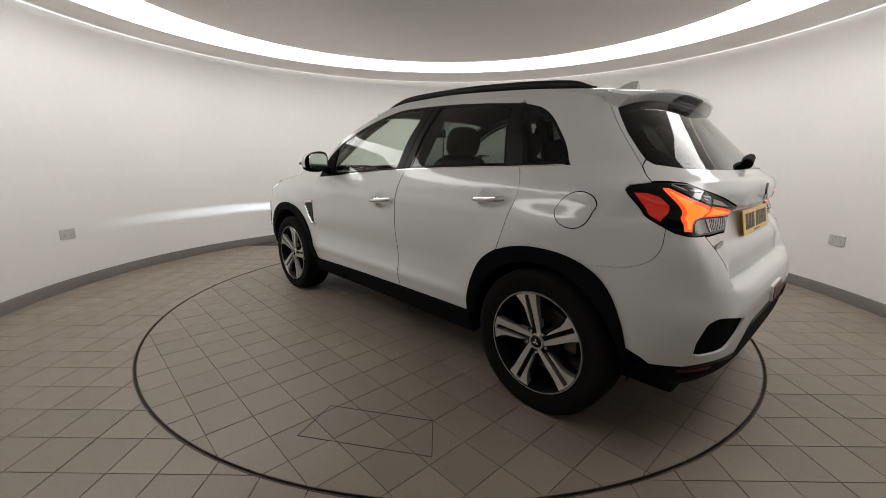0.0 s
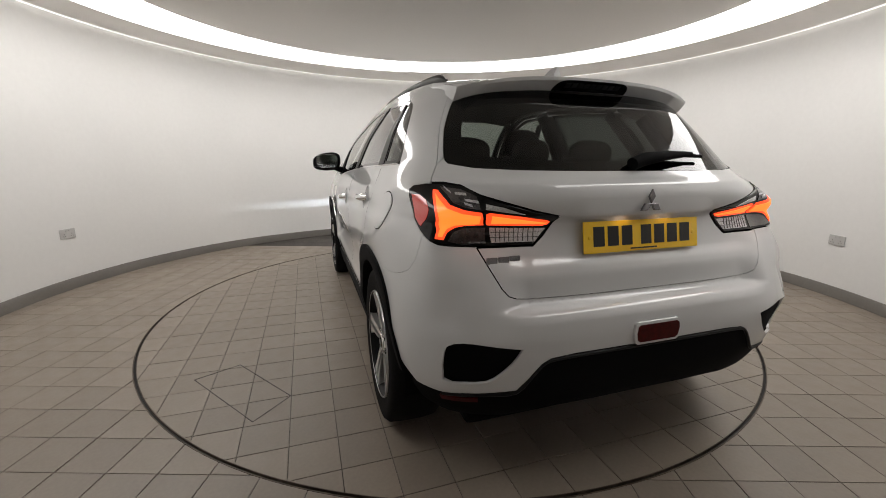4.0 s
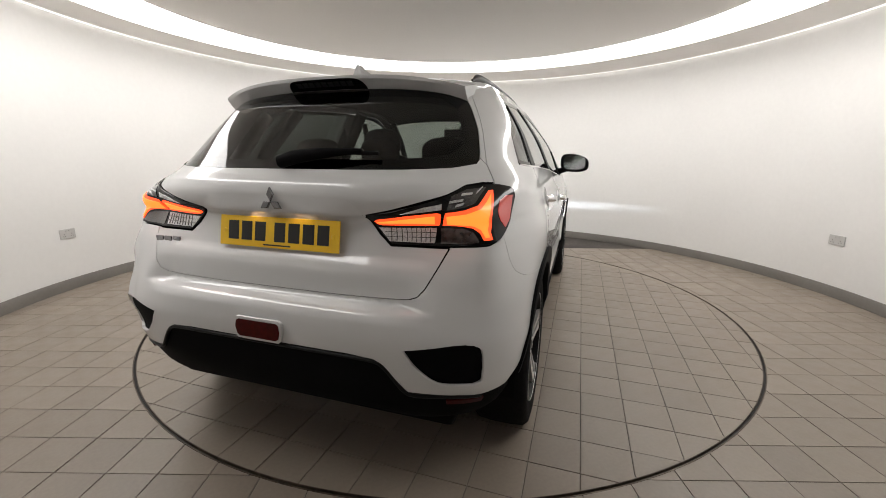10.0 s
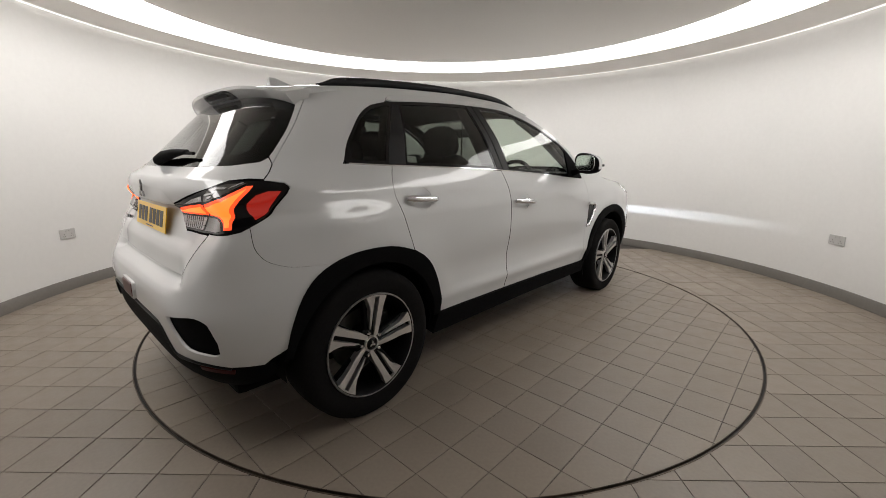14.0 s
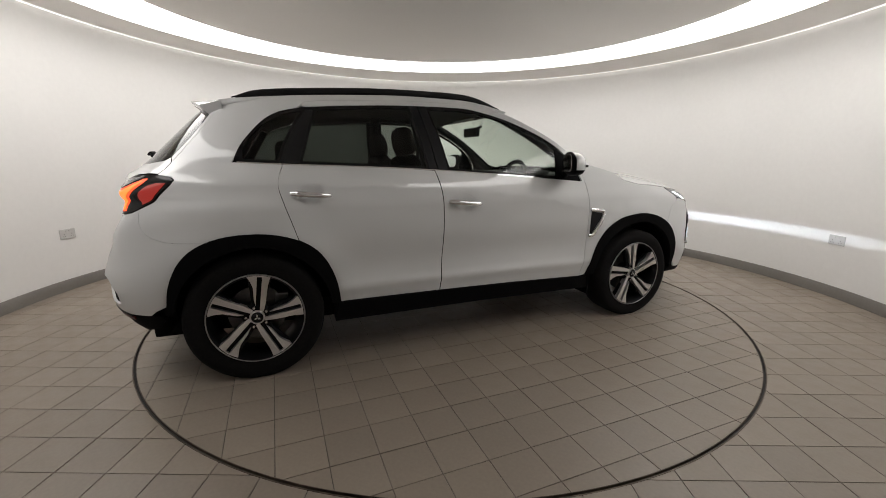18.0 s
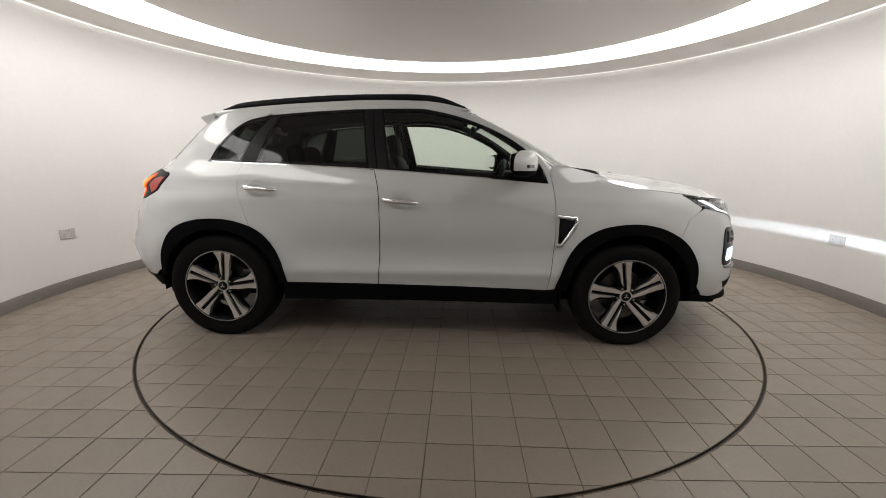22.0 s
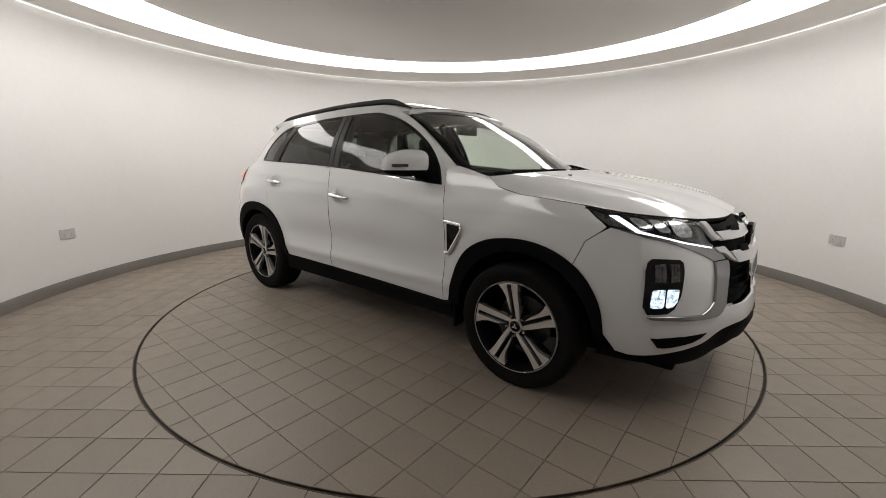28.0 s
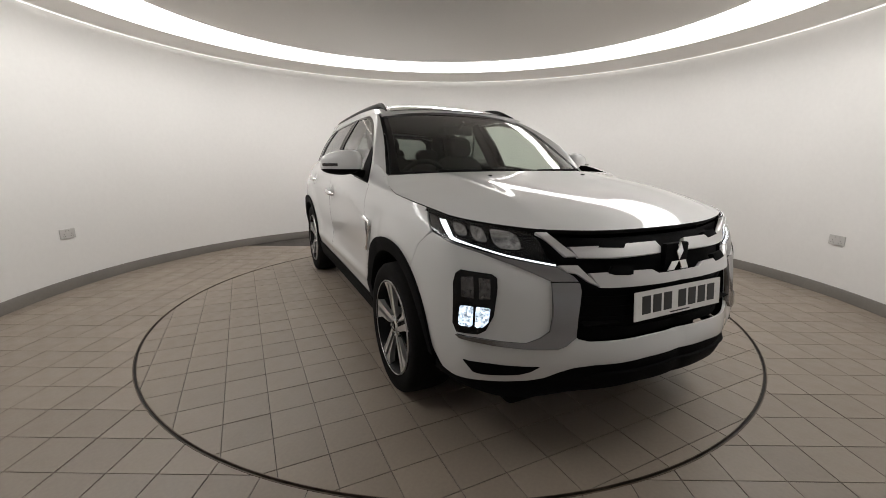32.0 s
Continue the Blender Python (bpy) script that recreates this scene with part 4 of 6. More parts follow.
sheet("rear_valance", mirrored([(MID, 0.44), (-2.1, 0.44), (-1.99, 0.40), (-1.97, 0.32), (-2.05, 0.26), (MID, 0.26)]), M_CLAD, car, lift=-0.055, thick=0.03, gap=0)
pair("low_reflector", [(-1.735, 0.396), (-1.83, 0.411), (-1.83, 0.394), (-1.74, 0.379)], M_REDREF, car, lift=0.003, thick=0.006, gap=0, label="red reflector")
def fog_line(grow):
    pts = [(-0.088, 0.574), (-0.094, 0.600), (-0.090, 0.622), (-0.080, 0.628), (0.080, 0.628), (0.090, 0.622), (0.094, 0.600), (0.088, 0.574), (0.078, 0.567), (-0.078, 0.567)]
    return [(s_of_y(y * (1 + grow / 0.09) + 0.010, 0.598 + (z - 0.598) * (1 + grow / 0.03), -1), 0.598 + (z - 0.598) * (1 + grow / 0.03)) for y, z in pts]


sheet("fog_frame", fog_line(0.009), M_PAINT, car, lift=0.012, thick=0.016, gap=0, step=(0.02, 0.012), label="white lip round the rear fog lamp")
sheet("rear_fog_lamp", fog_line(0.0), M_REDREF, car, lift=0.0145, thick=0.006, gap=0, step=(0.02, 0.012), label="red rear fog lamp")

for flip in (False, True):
    lamp = sheet("tail_lamp", LAMP, M_GLOSS, car, lift=0.004, thick=0.02, gap=0.001, flip=flip, step=(0.012, 0.012), label="gloss black tail lamp, lit orange-red")
    def lp(name, pts, m, lift, label=""):
        sheet(name, outline(pts), m, lamp, lift=lift, thick=0.004, gap=0, flip=flip, label=label, step=(0.012, 0.012))
    def ls(*pts):
        return [("s", q[0], q[1]) for q in lamp_in(pts)]
    lp("lit_bar", ls((-2.056, 0.982), (-2.044, 0.989), (-1.969, 1.002), (-1.866, 1.016), (-1.856, 1.012), (-1.862, 0.999), (-1.878, 0.970), (-2.036, 0.966), (-2.050, 0.970)), M_TAIL, 0.006, "glowing orange-red light bar")
    lp("lit_hook", ls((-1.842, 1.017), (-1.790, 1.026), (-1.752, 1.038), (-1.731, 1.058), (-1.706, 1.080), (-1.690, 1.081), (-1.698, 1.058), (-1.716, 1.020), (-1.733, 0.990), (-1.746, 0.955), (-1.744, 0.931), (-1.766, 0.929), (-1.774, 0.953), (-1.790, 0.967), (-1.815, 0.971), (-1.868, 0.971), (-1.860, 0.988)), M_TAIL, 0.006, "glowing orange-red hook")
    lp("bright_core", ls((-2.048, 0.979), (-1.969, 0.9945), (-1.876, 1.006), (-1.888, 0.978), (-2.040, 0.972)), M_TAIL_CORE, 0.009)
    lp("bright_core", ls((-1.842, 1.006), (-1.790, 1.015), (-1.748, 1.027), (-1.724, 1.048), (-1.704, 1.068), (-1.722, 1.025), (-1.740, 0.995), (-1.754, 0.960), (-1.752, 0.938), (-1.762, 0.937), (-1.770, 0.962), (-1.790, 0.978), (-1.852, 0.980)), M_TAIL_CORE, 0.009)
    lp("lit_side", ls((-1.698, 1.020), (-1.679, 1.049), (-1.651, 1.062), (-1.618, 1.062), (-1.668, 0.992), (-1.700, 0.962), (-1.706, 0.985)), M_TAIL_SIDE, 0.006, "glowing red side lamp")
    lp("clear_lens", ls((-1.886, 0.962), (-2.046, 0.958), (-2.018, 0.914), (-1.893, 0.914)), M_LENS, 0.006, "clear reversing lamp lens")
    lp("smoked_lens", ls((-1.874, 0.962), (-1.811, 0.963), (-1.789, 0.953), (-1.776, 0.925), (-1.800, 0.917), (-1.876, 0.912)), M_SMOKE, 0.006, "smoked lower lens")
    lp("upper_lens", ls((-1.815, 1.066), (-1.770, 1.085), (-1.708, 1.091), (-1.738, 1.066), (-1.758, 1.045), (-1.790, 1.033), (-1.836, 1.026)), M_SMOKE, 0.006, "smoked upper lens")
    # pale slivers laid on the upper lens as painted glints
    for a, b in (((-1.826, 1.045), (-1.790, 1.050)), ((-1.790, 1.066), (-1.760, 1.068)), ((-1.812, 1.034), (-1.790, 1.040)), ((-1.748, 1.070), (-1.722, 1.088))):
        lp("lens_glint", ls((a[0], a[1]), (b[0], b[1]), (b[0] + 0.004, b[1] + 0.006), (a[0] + 0.004, a[1] + 0.007)), M_LENS, 0.008)
    lp("reflector_strip", ls((-1.975, 1.009), (-1.900, 1.033), (-1.845, 1.044), (-1.850, 1.027), (-1.909, 1.018)), M_LENS, 0.006, "clear upper reflector")
    for k in range(9):
        u = -1.904 - 0.0135 * k
        lp("lens_rib", ls((u, 0.960), (u - 0.0018, 0.960), (u - 0.0018, 0.916), (u, 0.916)), M_SMOKE, 0.008)
    for z in (0.930, 0.946):
        lp("lens_rib", ls((-1.890, z + 0.0018), (-2.030, z), (-2.030, z - 0.0015), (-1.890, z)), M_SMOKE, 0.008)

# plates and badges, writing as plain bars
def plate_at(x_top, z_top, x_bot, z_bot, m, name, sg, off):
    n = Vector((sg * (z_top - z_bot), 0, -sg * (x_top - x_bot))).normalized()
    root_p = new(name)
    root_p.parent = car
    root_p["label"] = "yellow rear number plate" if sg < 0 else "white front number plate"
    ax = Vector((x_top - x_bot, 0, z_top - z_bot)).normalized()
    mid = Vector(((x_top + x_bot) / 2, off, (z_top + z_bot) / 2))
    my = Vector((0, sg, 0))
    mx = Matrix(((my.x, ax.x, n.x, mid.x), (my.y, ax.y, n.y, mid.y), (my.z, ax.z, n.z, mid.z), (0, 0, 0, 1)))
    root_p.matrix_local = mx
    part("plate", box_bm((0.52, 0.112, 0.004), (0, 0, 0.004), 0.0018, 2), m, root_p)
    for k in range(7):
        w = 0.047
        x = [-0.196, -0.135, -0.074, 0.012, 0.073, 0.134, 0.195][k]
        part("character_bar", box_bm((w, 0.070, 0.0012), (x, 0.002, 0.0066)), M_INK, root_p)
    part("caption_bar", box_bm((0.12, 0.005, 0.0012), (0.0, -0.046, 0.0066)), M_INK, root_p)
    for x in (-0.235, 0.235):
        part("screw_cap", lathe([(0.0, 0.0085), (0.006, 0.008), (0.008, 0.0062)], 12, bm=None), m, root_p).location = (x, 0.0, 0)
    return root_p


plate_at(-1.936, 0.976, -1.956, 0.864, M_PLATE_Y, "rear_number_plate", -1, 0.0)


def lozenge(cx, cz, ang, L, Wd):
    c, s = math.cos(ang), math.sin(ang)
    return [(cx + c * a - s * b, cz + s * a + c * b) for a, b in ((0, 0), (L / 2, Wd / 2), (L, 0), (L / 2, -Wd / 2))]


def badge(x, z, size, sg, tilt=0.0, m=None):
    b = new("badge")
    b.parent = car
    b["label"] = "chrome three-part badge"
    for ang in (90, 210, 330):
        bm = bmesh.new()
        prism(bm, [(p, q) for p, q in lozenge(0, 0, radians(ang), size, size * 0.56)], 0, 0.008, True, 0.003)
        part("badge_piece", bm, m or M_CHROME, b)
    b.matrix_local = Matrix.Translation((x, 0, z)) @ Euler((radians(90 - tilt), 0, radians(90 if sg > 0 else -90))).to_matrix().to_4x4()
    return b


badge(-1.968, 1.037, 0.05, -1, 0, M_BADGE)
for k in range(3):
    p = skin(s_of_y(0.60 - 0.043 * k, 0.862, -1), 0.862)
    part("model_badge_bar", box_bm((0.006, 0.038, 0.022), (p.x - 0.002, p.y, 0.862), 0.002), M_BADGE, car, "chrome model badge as a plain bar")
# handle strip with plate lamps
sheet("gate_handle_strip", mirrored(outline([("r", 0, 1.006), ("r", -0.315, 1.002), ("r", -0.318, 0.990), ("r", 0, 0.990)])), M_CLAD, car, lift=-0.002, thick=0.03, gap=0)


def gate_lip():
    """Overhanging lower edge of the tailgate's upper half, over the plate."""
    bm = bmesh.new()
    cols = []
    for k in range(41):
        y = -0.352 + 0.0176 * k
        w = ease((0.356 - abs(y)) / 0.12)
        top = skin(s_of_y(y, 1.058, -1), 1.058).x
        col = []
        for z, out in ((1.058, 0.0004), (1.046, 0.0004), (1.030, 0.0016), (1.014, 0.0034), (1.004, 0.0050), (0.997, 0.0070), (0.994, 0.0100), (1.002, 0.0130), (1.003, 0.030)):
            base = skin(s_of_y(y, z, -1), z).x + 0.001
            col.append(bm.verts.new((base + (top + out - base) * w, y, z)))
        cols.append(col)
    for a, b in zip(cols, cols[1:]):
        for j in range(len(a) - 1):
            bm.faces.new((a[j], a[j + 1], b[j + 1], b[j]))
    part("gate_lip", bm, M_PAINT, car, smooth=True, sharp=50)


gate_lip()
for y in (-0.10, 0.10):
    part("plate_lamp", box_bm((0.014, 0.040, 0.003), (-1.9440, y, 0.9985), 0.001), M_PLATELIT, car, "small lit plate lamp")
# rear wiper
wp = [(-1.885, 0.02, 1.172), (-1.875, -0.04, 1.19), (-1.862, -0.16, 1.205), (-1.848, -0.30, 1.212)]
rw = new("rear_wiper")
rw.parent = car
tube("arm", wp, [0.024, 0.026, 0.019, 0.008], M_CLAD, rw)
tube("blade", [(-1.866, -0.02, 1.196), (-1.855, -0.2, 1.206), (-1.842, -0.36, 1.203)], 0.007, M_RUBBER, rw)

# -- roof, spoiler, rails, aerial
def roof_fn(x, y):
    zc = roof_z(x)
    w = HALF_W(zc - 0.045) + 0.002
    return Vector((x, y * w, zc - 0.045 * abs(y) ** 2.6))


roof_poly = [(-1.445, -0.93), (-1.3, -0.995), (-0.8, -0.995), (-0.2, -0.995), (0.2, -0.995), (0.30, -0.98), (0.315, -0.6), (0.325, 0), (0.315, 0.6), (0.30, 0.98), (0.2, 0.995), (-0.2, 0.995), (-0.8, 0.995), (-1.3, 0.995), (-1.445, 0.93)]
sheet("roof", roof_poly, M_PAINT, car, fn=roof_fn, step=(0.12, 0.08), gap=0, thick=0.03)
sheet("roof_glass", [(-0.85, -0.80), (0.285, -0.86), (0.31, 0), (0.285, 0.86), (-0.85, 0.80)], M_ROOFGLASS, car, fn=roof_fn, step=(0.12, 0.08), gap=0, lift=0.004, thick=0.004, label="black panoramic glass roof")
sheet("headliner", [(-1.44, -0.9), (0.28, -0.9), (0.28, 0.9), (-1.44, 0.9)], M_LINER, car, fn=roof_fn, step=(0.2, 0.15), gap=0, lift=-0.05, thick=0)


def spoiler_fn(u, v):
    """u: 0 at the roof, 1 at the tip; v across."""
    w = 0.60 - 0.02 * u
    tip = -1.622 + 0.085 * abs(v) ** 3.5
    x = -1.435 + (tip + 1.435) * u
    z = roof_z(-1.445) - 0.045 * abs(v) ** 2.6 * (1 - 0.2 * u) - 0.018 * u - 0.014 * abs(v) ** 4 * u
    return Vector((x, v * w, z))


bm = bmesh.new()
rows = []
nu, nv = 6, 30
for j in range(nv + 1):
    v = -1 + 2 * j / nv
    top = [spoiler_fn(i / nu, v) for i in range(nu + 1)]
    tip = top[-1]
    drop = 0.012 * abs(v) ** 8
    low1 = tip + Vector((0.004, 0, -0.012))
    low2 = tip + Vector((0.050, 0, -0.044 - drop))
    low3 = Vector((-1.425, tip.y, tip.z - 0.048 - drop * 0.7))
    rows.append([bm.verts.new(p) for p in top + [low1, low2, low3]])
for a, b in zip(rows, rows[1:]):
    for i in range(len(a) - 1):
        bm.faces.new((a[i], a[i + 1], b[i + 1], b[i]))
bm.faces.new(rows[0])
bm.faces.new(rows[-1][::-1])
part("roof_spoiler", bm, M_PAINT, car, "white roof spoiler", True, 35)


def brake_face(y, h):
    """The trailing face of the spoiler: h runs from the glass (0) up to the edge (1)."""
    tip = spoiler_fn(1, -y / 0.58)
    edge, low = tip + Vector((0.004, 0, -0.012)), tip + Vector((0.050, 0, -0.044))
    return low.lerp(edge, h / 0.75) if h < 0.75 else edge.lerp(tip, (h - 0.75) / 0.25)


def arc_corner(points):
    return smooth_line(points, 4)


brake_line = [(-0.182, 0.02)] + arc_corner([(-0.180, 0.25), (-0.172, 0.52), (-0.156, 0.70), (-0.130, 0.78), (-0.09, 0.80)]) + [(0.0, 0.805)] + arc_corner([(0.09, 0.80), (0.130, 0.78), (0.156, 0.70), (0.172, 0.52), (0.180, 0.25)]) + [(0.182, 0.02)]
lamp_top = sheet("high_brake_lamp", brake_line, M_GLOSS, car, fn=brake_face, step=(0.03, 0.12), lift=0.003, thick=0.004, gap=0, label="smoked black high-level brake lamp")
for k in range(9):
    y0 = -0.135 + 0.030 * k
    sheet("brake_lamp_lens", [(y0, 0.30), (y0 + 0.026, 0.30), (y0 + 0.026, 0.66), (y0, 0.66)], M_SATIN, lamp_top, fn=brake_face, step=(0.013, 0.09), lift=0.005, thick=0, gap=0)
for sg in (-1, 1):
    path = []
    for x, dz in ((-1.385, 0.0), (-1.33, 0.018), (-1.24, 0.042), (-1.0, 0.050), (-0.6, 0.052), (-0.2, 0.052), (0.0, 0.050), (0.12, 0.040), (0.22, 0.016), (0.275, -0.002)):
        z = roof_z(x) - 0.035
        path.append((x, -(HALF_W(z) - 0.040), z + dz * 0.30 + 0.002))
    line = smooth_line(path, 3)
    radii = [0.0155 * (0.12 + 0.88 * ease(min(k / 7, (len(line) - 1 - k) / 8))) for k in range(len(line))]
    tube("roof_rail", line, radii, M_SATIN, car, "black roof rail", 12, 1.3, flip=sg > 0)
    base = [(x, -(HALF_W(roof_z(x) - 0.035) - 0.045), roof_z(x) - 0.030) for x in (-1.38, -1.2, -0.8, -0.4, 0.0, 0.2, 0.27)]
    tube("rail_foot", base, [0.003, 0.013, 0.016, 0.016, 0.016, 0.010, 0.003], M_CLAD, car, flip=sg > 0, squash=1.2)
bm = bmesh.new()
fin = [(-1.335, 0.0), (-1.10, 0.0), (-1.19, 0.026), (-1.26, 0.054), (-1.30, 0.066), (-1.332, 0.064)]
rowsf = [[bm.verts.new((x, sg * (0.030 if z < 0.01 else 0.005), roof_z(-1.27) + z - 0.006)) for x, z in fin] for sg in (-1, 1)]
for i in range(6):
    bm.faces.new((rowsf[0][i], rowsf[0][(i + 1) % 6], rowsf[1][(i + 1) % 6], rowsf[1][i]))
bm.faces.new(rowsf[0])
bm.faces.new(rowsf[1][::-1])
part("aerial_fin", bm, M_PAINT, car, "white shark-fin aerial", True, 50)

# -- windscreen, A pillars, hood
WS = curve_of([(1.07, 1.20), (1.12, 1.125), (1.20, 0.985), (1.32, 0.77), (1.43, 0.545), (1.50, 0.395), (1.535, 0.31), (1.58, 0.2)])
WS_W = curve_of([(1.07, 0.745), (1.12, 0.726), (1.30, 0.656), (1.50, 0.582), (1.56, 0.554)])


def screen_fn(v, z):
    w = WS_W(z)
    return Vector((WS(z) - 0.255 * abs(v) ** 2.3 * (0.36 + 0.64 * (1.55 - z) / 0.45), v * w, z - 0.02 * abs(v) ** 2.5 * max(0, (z - 1.4) / 0.15)))


sheet("windscreen", [(-1, 1.085), (-0.5, 1.085), (0, 1.085), (0.5, 1.085), (1, 1.085), (1, 1.535), (0.5, 1.540), (0, 1.545), (-0.5, 1.540), (-1, 1.535)], M_SCREEN, car, fn=screen_fn, step=(0.1, 0.05), gap=0, thick=0.005, label="clear windscreen with black border")
for a, b, c, d in ((-1, -0.955, 1.085, 1.537), (0.955, 1, 1.085, 1.537), (-0.958, 0.958, 1.085, 1.112), (-0.958, 0.958, 1.505, 1.543)):
    sheet("screen_border", [(a, c), (b, c), (b, d), (a, d)], M_GLOSS, car, fn=screen_fn, step=(0.1, 0.05), gap=0, lift=0.002, thick=0)
for sg in (-1, 1):
    path, path2 = [], []
    for k in range(12):
        z = 1.10 + (1.545 - 1.10) * k / 11
        p = screen_fn(-1.04, z)
        # middle of the pillar lies between glass edge and door frame
        xs = [q for q in DOOR_TOP if q[0] > 0.1]
        xd = line_z([(zz, xx) for xx, zz in xs], z) if z < 1.52 else 0.14
        q = skin(xd if xd < 0.8 else 0.80, z)
        path.append((p, q))
    vts, fcs = [], []
    for p, q in path:
        mid = (p + q) / 2
        n = Vector((0.25, -0.8, 0.45)).normalized()
        for t in (0, 0.15, 0.35, 0.6, 0.85, 1):
            w = p.lerp(q, t) + n * (0.012 * math.sin(math.pi * t))
            vts.append((w.x, w.y * (1 if sg < 0 else -1), w.z))
    for i in range(len(path) - 1):
        for j in range(5):
            f = (i * 6 + j, i * 6 + j + 1, (i + 1) * 6 + j + 1, (i + 1) * 6 + j)
            fcs.append(f if sg < 0 else f[::-1])
    link_mesh("a_pillar", vts, fcs, M_PAINT, car, "white windscreen pillar")
    link_mesh("a_pillar_lining", [(x - 0.008, y * 0.988, z - 0.006) for x, y, z in vts], [f[::-1] for f in fcs], M_TRIM, car)

for sg in (-1, 1):
    inner = [screen_fn(-0.985, 1.10 + 0.045 * k) + Vector((-0.035, 0.012, -0.012)) for k in range(10)]
    tube("pillar_trim", inner, 0.026, M_TRIM, car, flip=sg > 0)

HOOD_SIDE_A, HOOD_SIDE_B = skin(1.100, 1.100), skin(1.556, 0.988)
HOOD_EDGE = [skin(s, z) for s, z in FENDER_TOP[:-1]] + [HOOD_SIDE_B]
HE_Y = curve_of([(p.x, p.y) for p in HOOD_EDGE])
HE_Z = curve_of([(p.x, p.z) for p in HOOD_EDGE])
HOOD_FRONT = smooth_line([(1.556, 0.988), (1.661, 0.963), (1.748, 0.951), (1.822, 0.941), (1.893, 0.932), (1.971, 0.926), (2.061, 0.921), (2.171, 0.918), (S_END, 0.916)], 4)
HOOD_FRONT = [skin(s, z) for s, z in HOOD_FRONT]
HF_Y = curve_of([(p.y, p.x) for p in HOOD_FRONT])
HF_Z = curve_of([(p.y, p.z) for p in HOOD_FRONT])


def hood_fn(u, v):
    av = abs(v)
    yb = HOOD_SIDE_B.y * av
    B = Vector((HF_Y(yb), yb, HF_Z(yb)))
    A = Vector((HOOD_SIDE_A.x + 0.11 * (1 - av ** 2), HOOD_SIDE_A.y * av, 1.100 + 0.022 * (1 - av ** 2.6)))
    fl = 0.62 * u + 0.38 * u ** 5
    k = av ** 5
    f = fl * (1 - k) + u * k
    z = A.z + (B.z - A.z) * f
    z += 0.010 * math.exp(-((av - 0.62) / 0.05) ** 2) * math.sin(math.pi * min(1, u * 1.02)) ** 0.6 - 0.008 * math.exp(-(av / 0.35) ** 2) * math.sin(math.pi * u)
    x, y = A.x + (B.x - A.x) * u, A.y + (B.y - A.y) * u
    # the side edge follows the wing
    xe = HOOD_SIDE_A.x + (HOOD_SIDE_B.x - HOOD_SIDE_A.x) * u
    y += av ** 4 * (HE_Y(xe) - (HOOD_SIDE_A.y + (HOOD_SIDE_B.y - HOOD_SIDE_A.y) * u))
    z += av ** 7 * (HE_Z(xe) - (HOOD_SIDE_A.z + (HOOD_SIDE_B.z - HOOD_SIDE_A.z) * u))
    return Vector((x, y if v <= 0 else -y, z))


sheet("bonnet", [(0, -1), (0.25, -1), (0.5, -1), (0.75, -1), (1, -1), (1, -0.5), (1, 0), (1, 0.5), (1, 1), (0.5, 1), (0, 1), (0, 0.5), (0, 0), (0, -0.5)], M_PAINT, car, fn=hood_fn, step=(0.06, 0.05), gap=0.004, thick=0.02, dark_edge=True, label="white bonnet")
def cowl_fn(u, v):
    return (hood_fn(0, v) + Vector((0, 0, -0.016))).lerp(screen_fn(v, 1.088) + Vector((-0.005, 0, 0)), u)


sheet("cowl", [(0, -0.90), (1, -0.90), (1, 0), (1, 0.90), (0, 0.90), (0, 0)], M_CLAD, car, fn=cowl_fn, step=(0.3, 0.08), gap=0, thick=0, label="black plastic cowl")
for a, b in ((-1.02, -0.905), (0.905, 1.02)):
    sheet("cowl_corner", [(-0.02, a), (1, a), (1, b), (-0.02, b)], M_PAINT, car, fn=lambda u, v: cowl_fn(u, v) + Vector((0, 0, 0.010)), step=(0.3, 0.06), gap=0, thick=0)
for y in (-0.33, 0.33):
    p = hood_fn(0.16, -abs(y) / 0.80)
    part("washer_jet", box_bm((0.020, 0.014, 0.008), (p.x, y, p.z + 0.003), 0.003), M_GLOSS, car)
for ya, yb, xo in ((-0.62, 0.02, 0.0), (0.02, 0.62, 0.02)):
    w = new("wiper")
    w.parent = car
    za = 1.082
    tube("arm", [screen_fn(k, za + 0.012) + Vector((0.035, 0, 0.012)) for k in (ya / 0.72, (ya * 0.6 + yb * 0.4) / 0.72, (ya * 0.2 + yb * 0.8) / 0.72)], [0.011, 0.009, 0.006], M_CLAD, w)
    tube("blade", [screen_fn(k, za + 0.03) + Vector((0.016, 0, 0.010)) for k in ((ya * 0.8 + yb * 0.2) / 0.72, (ya + yb) / 2 / 0.72, yb / 0.72)], 0.008, M_RUBBER, w)
# -- front end
MIDF = S_END
GRILLE_SIDE = [(1.891, 0.746), (1.971, 0.744), (1.973, 0.720), (1.961, 0.620), (1.954, 0.548), (1.964, 0.530), (1.997, 0.521), (2.095, 0.525), (2.205, 0.530), (MIDF, 0.531)]
LIP_LINE = [(1.575, 0.335), (1.611, 0.326), (1.729, 0.346), (1.823, 0.362), (1.864, 0.374), (1.905, 0.398), (1.95, 0.417), (2.015, 0.430), (2.204, 0.444), (MIDF, 0.446)]
fb = GRILLE_SIDE[::-1] + [(1.920, 0.795), (1.79, 0.829), (1.722, 0.853), (1.649, 0.880), (1.577, 0.900)] + FRONT_SEAM[1:] + [p for p in ARCH_FS if p[0] > 1.462][:-1] + LIP_LINE
sheet("front_bumper", mirrored(fb), M_PAINT, car, gap=0.0012, label="white front bumper")
lip = [(s, z - 0.003) for s, z in LIP_LINE[::-1]] + [(1.545, 0.35), (1.535, 0.295), (1.75, 0.288), (1.95, 0.310), (MIDF, 0.318)]
